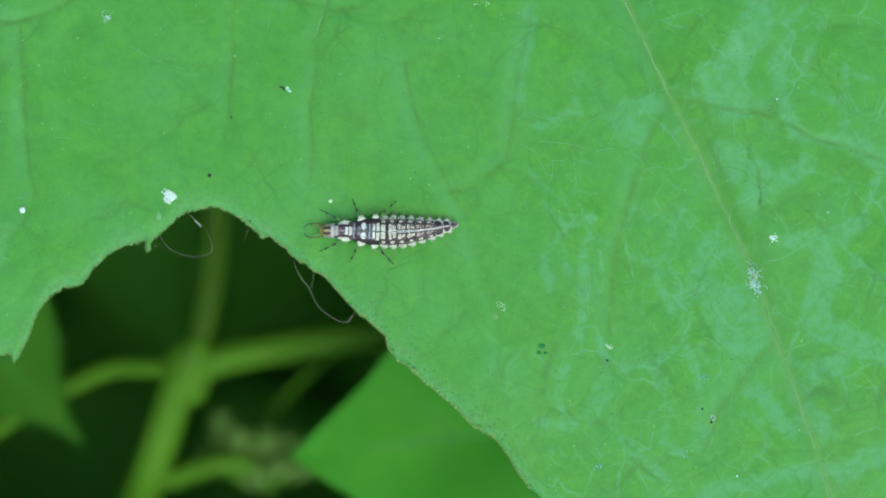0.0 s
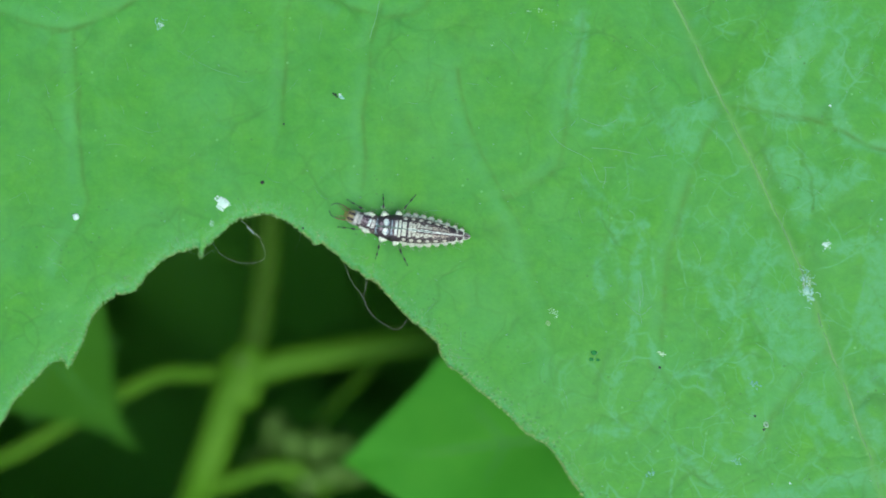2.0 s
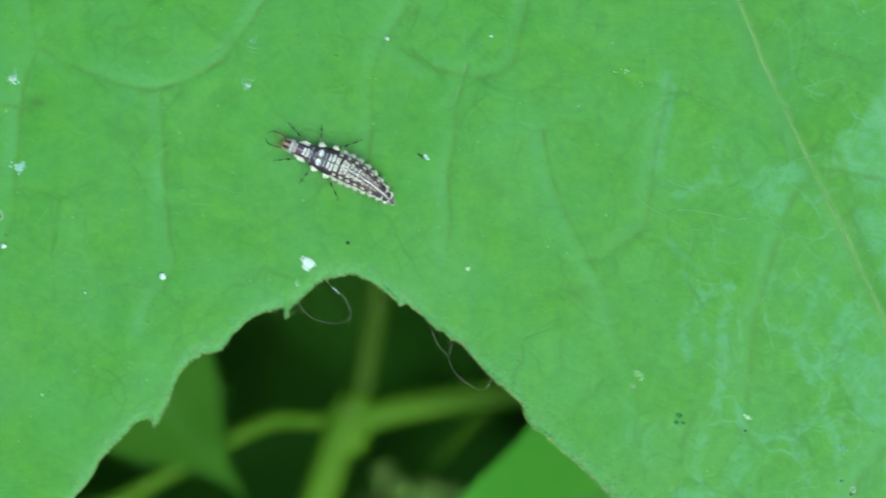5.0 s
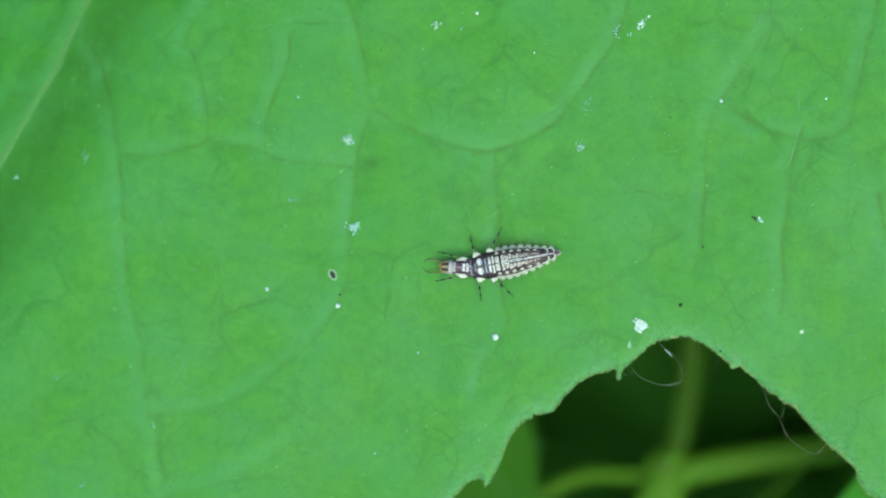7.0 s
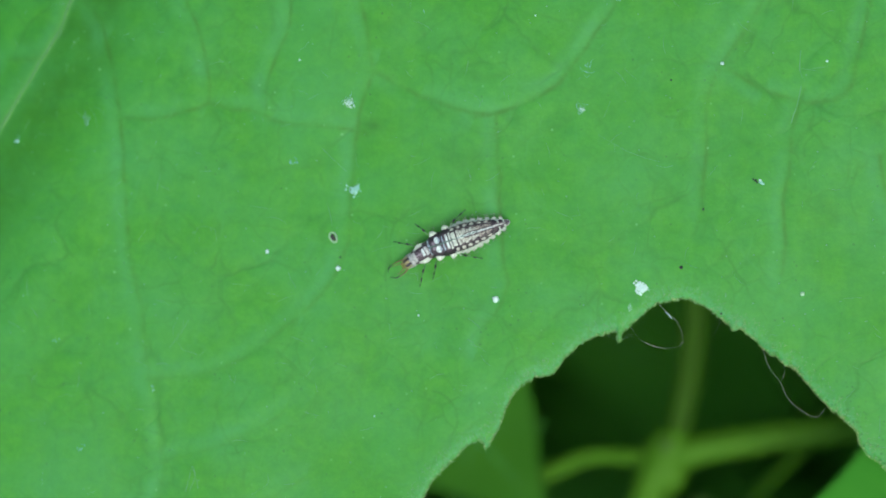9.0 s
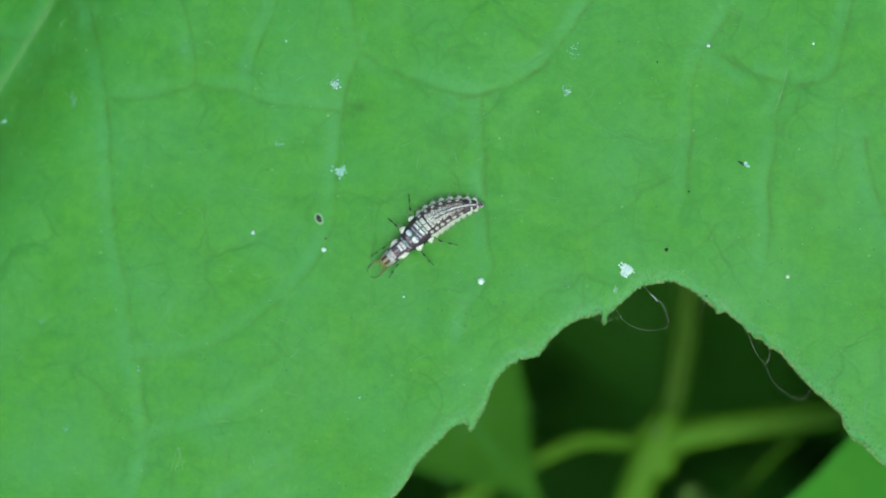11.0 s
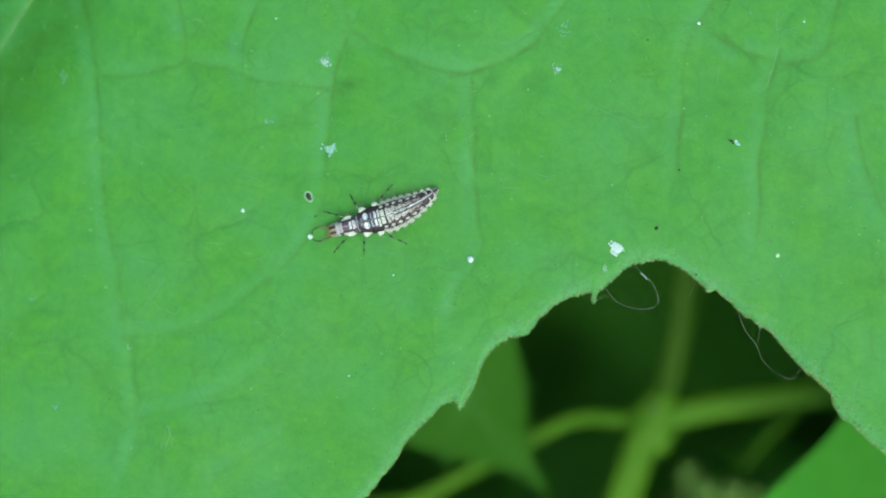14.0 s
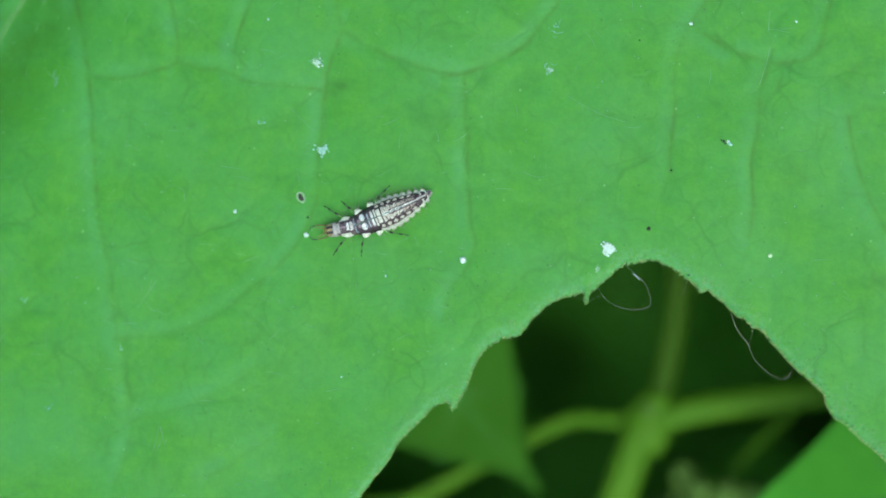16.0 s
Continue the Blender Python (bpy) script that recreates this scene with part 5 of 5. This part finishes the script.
# the amber face plate between the roots of the jaws
bm = bmesh.new()
bmesh.ops.create_icosphere(bm, subdivisions=3, radius=1.0)
for v in bm.verts:
    k = 1 + 0.1 * noise.noise(v.co * 2.3)
    v.co = Vector((v.co.x * 0.2 * k, v.co.y * (0.24 - 0.05 * v.co.x) * k, v.co.z * 0.09)) * MM
face = part("face_plate", bm, FACE, head, "translucent amber face plate")
face.location = (0.33 * MM, 0, -0.1 * MM)

LEGS = []
# station, side reach and rake of the foot
for station, rake, reach, base in ((268, 1.3, 0.78, 0.36), (345, 0.42, 1.22, 0.52), (436, -1.05, 1.15, 0.58)):
    for s in (-1, 1):
        knee = (rake * 0.40, s * 0.5 * reach, 0.14)
        foot = (rake, s * reach, -BODY_Z + 0.03)
        ankle = tuple(k * 0.3 + f_ * 0.7 for k, f_ in zip(knee, foot))
        leg = banded("leg", [(0, -s * 0.1, -0.05), (rake * 0.2, s * 0.25, 0.05), knee], [0.04, 0.042, 0.055], [(0.84, 1.0)], larva)
        tagged(leg, "pale translucent leg with black bands")
        banded("tibia", [knee, tuple((a + b) / 2 for a, b in zip(knee, ankle)), ankle], [0.05, 0.032, 0.046], [(0.0, 0.1), (0.62, 0.9)], leg)
        banded("foot", [ankle, tuple((a + b) / 2 for a, b in zip(ankle, foot)), foot], [0.04, 0.024, 0.022], [(0.58, 0.92)], leg)
        LEGS.append((leg, station, s, base))

# the tiny white egg that the larva finds and handles
egg = tagged(lump(-35.0, 9.29, 0.14, WHITE, "white_egg", flat=0.8, seed=77), "tiny white egg at the tips of the larva's jaws", "egg")

# ---- what moves ----
# seconds, place in millimetres, heading
CRAWL = [
    (0, -7.4, 6.28, 177),
    (0.5, -7.52, 6.36, 177),
    (1, -7.53, 6.19, 180),
    (1.5, -8.56, 6.13, 187),
    (2, -9.04, 6.88, 173),
    (2.5, -9.99, 8.36, 147),
    (3, -11.11, 9.62, 141),
    (3.2, -11.56, 10.12, 140),
    (5.3, -18.57, 14.11, 164),
    (5.5, -20.22, 13.92, 175.5),
    (6, -22.6, 12.38, 200),
    (6.5, -24.84, 11.92, 196),
    (7, -26.73, 11.5, 190),
    (7.5, -28.04, 11.26, 191),
    (8, -28.19, 10.92, 196),
    (8.5, -29.04, 10.86, 199),
    (9, -29.09, 10.63, 199),
    (9.2, -29.21, 10.65, 203),
    (11.3, -29.9, 9.98, 227),
    (11.5, -30.43, 9.34, 228),
    (12, -30.99, 9.52, 196),
    (12.5, -31.39, 9.65, 199),
    (13, -31.5, 9.65, 193),
    (13.5, -31.59, 9.63, 195),
    (14, -31.67, 9.68, 194),
    (14.5, -31.64, 9.68, 196),
    (15, -31.48, 9.72, 197),
    (15.4, -31.65, 9.68, 194),
    (16, -31.39, 9.69, 201),
]
# seconds, bend of the front, bend of the tail, stretch of the abdomen
BENDS = [
    (0, 2, 8, 1.00),
    (0.5, -6, 5, 0.82),
    (1, -9, 4, 0.83),
    (1.5, 18, -3, 1.00),
    (2, -13, 0, 0.87),
    (2.5, -3, 11, 0.94),
    (3, 2, 6, 0.88),
    (3.2, -2, 5, 0.93),
    (5.3, -1, -13, 0.91),
    (5.5, 6, -10, 0.91),
    (6, 13, -15, 0.88),
    (6.5, 8, -8, 0.83),
    (7, -12, 1, 0.83),
    (7.5, 2, -5, 0.94),
    (8, 12, 2, 0.69),
    (8.5, 15, -2, 0.76),
    (9, 12, 0, 0.75),
    (9.2, 7, -5, 0.77),
    (11.3, -5, -23, 0.82),
    (11.5, -1, -12, 0.75),
    (12, -15, 15, 0.71),
    (12.5, -14, 8, 0.74),
    (13, -6, 16, 0.79),
    (13.5, 1, 11, 0.80),
    (14, 1, 13, 0.80),
    (14.5, 1, 10, 0.81),
    (15, -7, 9, 0.79),
    (15.4, -3, 12, 0.79),
    (16, -10, 5, 0.74),
]


def eased(rows, t):
    """Values of rows at t, on a smooth line between neighbours."""
    times = [row[0] for row in rows]
    t = min(max(t, times[0]), times[-1])
    k = min(max(int(np.searchsorted(times, t, side="right")) - 1, 0), len(rows) - 2)
    h = times[k + 1] - times[k]
    q = (t - times[k]) / h

    def slope(i, c):
        if i <= 0 or i >= len(rows) - 1:
            return 0.0
        a = (rows[i][c] - rows[i - 1][c]) / (times[i] - times[i - 1])
        b = (rows[i + 1][c] - rows[i][c]) / (times[i + 1] - times[i])
        return 0.0 if a * b <= 0 else 2 * a * b / (a + b)

    out = []
    for c in range(1, len(rows[0])):
        a, b, ma, mb = rows[k][c], rows[k + 1][c], slope(k, c) * h, slope(k + 1, c) * h
        out.append((2 * q ** 3 - 3 * q * q + 1) * a + (q ** 3 - 2 * q * q + q) * ma + (3 * q * q - 2 * q ** 3) * b + (q ** 3 - q * q) * mb)
    return out


def spine(station, front, tail, stretch):
    """Place and turn, in the larva's space, of a body station for the given bends."""
    d = (ORIGIN - station) * CU
    joint_x, rear_x = (ORIGIN - 335) * CU, (ORIGIN - 433) * CU
    if station < 335:
        f = radians(front)
        far = d - joint_x
        return joint_x + far * math.cos(f) * 1.05, far * math.sin(f) * 1.05, front * (1.15 if station < 222 else 1.0)
    if station > 433:
        far, whole = (rear_x - d) * stretch, 4.48 * stretch
        x, y, steps = rear_x, 0.0, 24
        for k in range(steps):
            a = radians(2 * tail * (k + 0.5) / steps * far / whole)
            x -= far / steps * math.cos(a)
            y -= far / steps * math.sin(a)
        return x, y, 2 * tail * far / whole
    return d, 0.0, 0.0


def motions():
    times = sorted({round(0.1 * k, 1) for k in range(0, 161)})
    crawl = {t: eased(CRAWL, t) for t in times}
    bends = {t: eased(BENDS, t) for t in times}
    walk(larva, [(t, pose(crawl[t][0] * MM, crawl[t][1] * MM, (BODY_Z + 0.04) * MM, 0, 0, crawl[t][2])) for t in times])
    for ob, mid, kind, n in SEGMENTS:
        rows = []
        for t in times:
            x, y, a = spine(mid, *bends[t])
            drop = -0.02 * n if kind == "abdomen" else (-0.05 if kind == "head" else 0.0)
            rows.append((t, pose(x * MM, y * MM, drop * MM, 0, 0, a)))
        walk(ob, rows)
    # the legs step in two sets of three, by the way that the body has gone
    gone, phase, last = 0.0, {}, None
    for t in times:
        if last is not None:
            gone += math.hypot(crawl[t][0] - crawl[last][0], crawl[t][1] - crawl[last][1])
        phase[t], last = gone * 2 * math.pi / 1.9, t
    for k, (leg, station, s, base) in enumerate(LEGS):
        offset = math.pi if (k // 2 + k % 2) % 2 else 0.0
        rows = []
        for t in times:
            x, y, a = spine(station, *bends[t])
            f = radians(a)
            swing = 15 * math.sin(phase[t] + offset)
            rows.append((t, pose((x - s * base * math.sin(f)) * MM, (y + s * base * math.cos(f)) * MM, 0, 0, 0, a + swing)))
        walk(leg, rows)
    z = egg.location.z
    walk(egg, [(t, pose(x * MM, y * MM, z)) for t, x, y in ((0, -35.0, 9.29), (12.0, -35.0, 9.28), (12.5, -34.96, 9.2), (13.0, -34.95, 9.15), (13.5, -35.1, 8.78),
                                                            (14.0, -35.17, 8.78), (14.5, -35.12, 8.76), (15.0, -35.02, 8.95), (15.4, -35.13, 8.95), (16.0, -34.97, 8.93))])


motions()
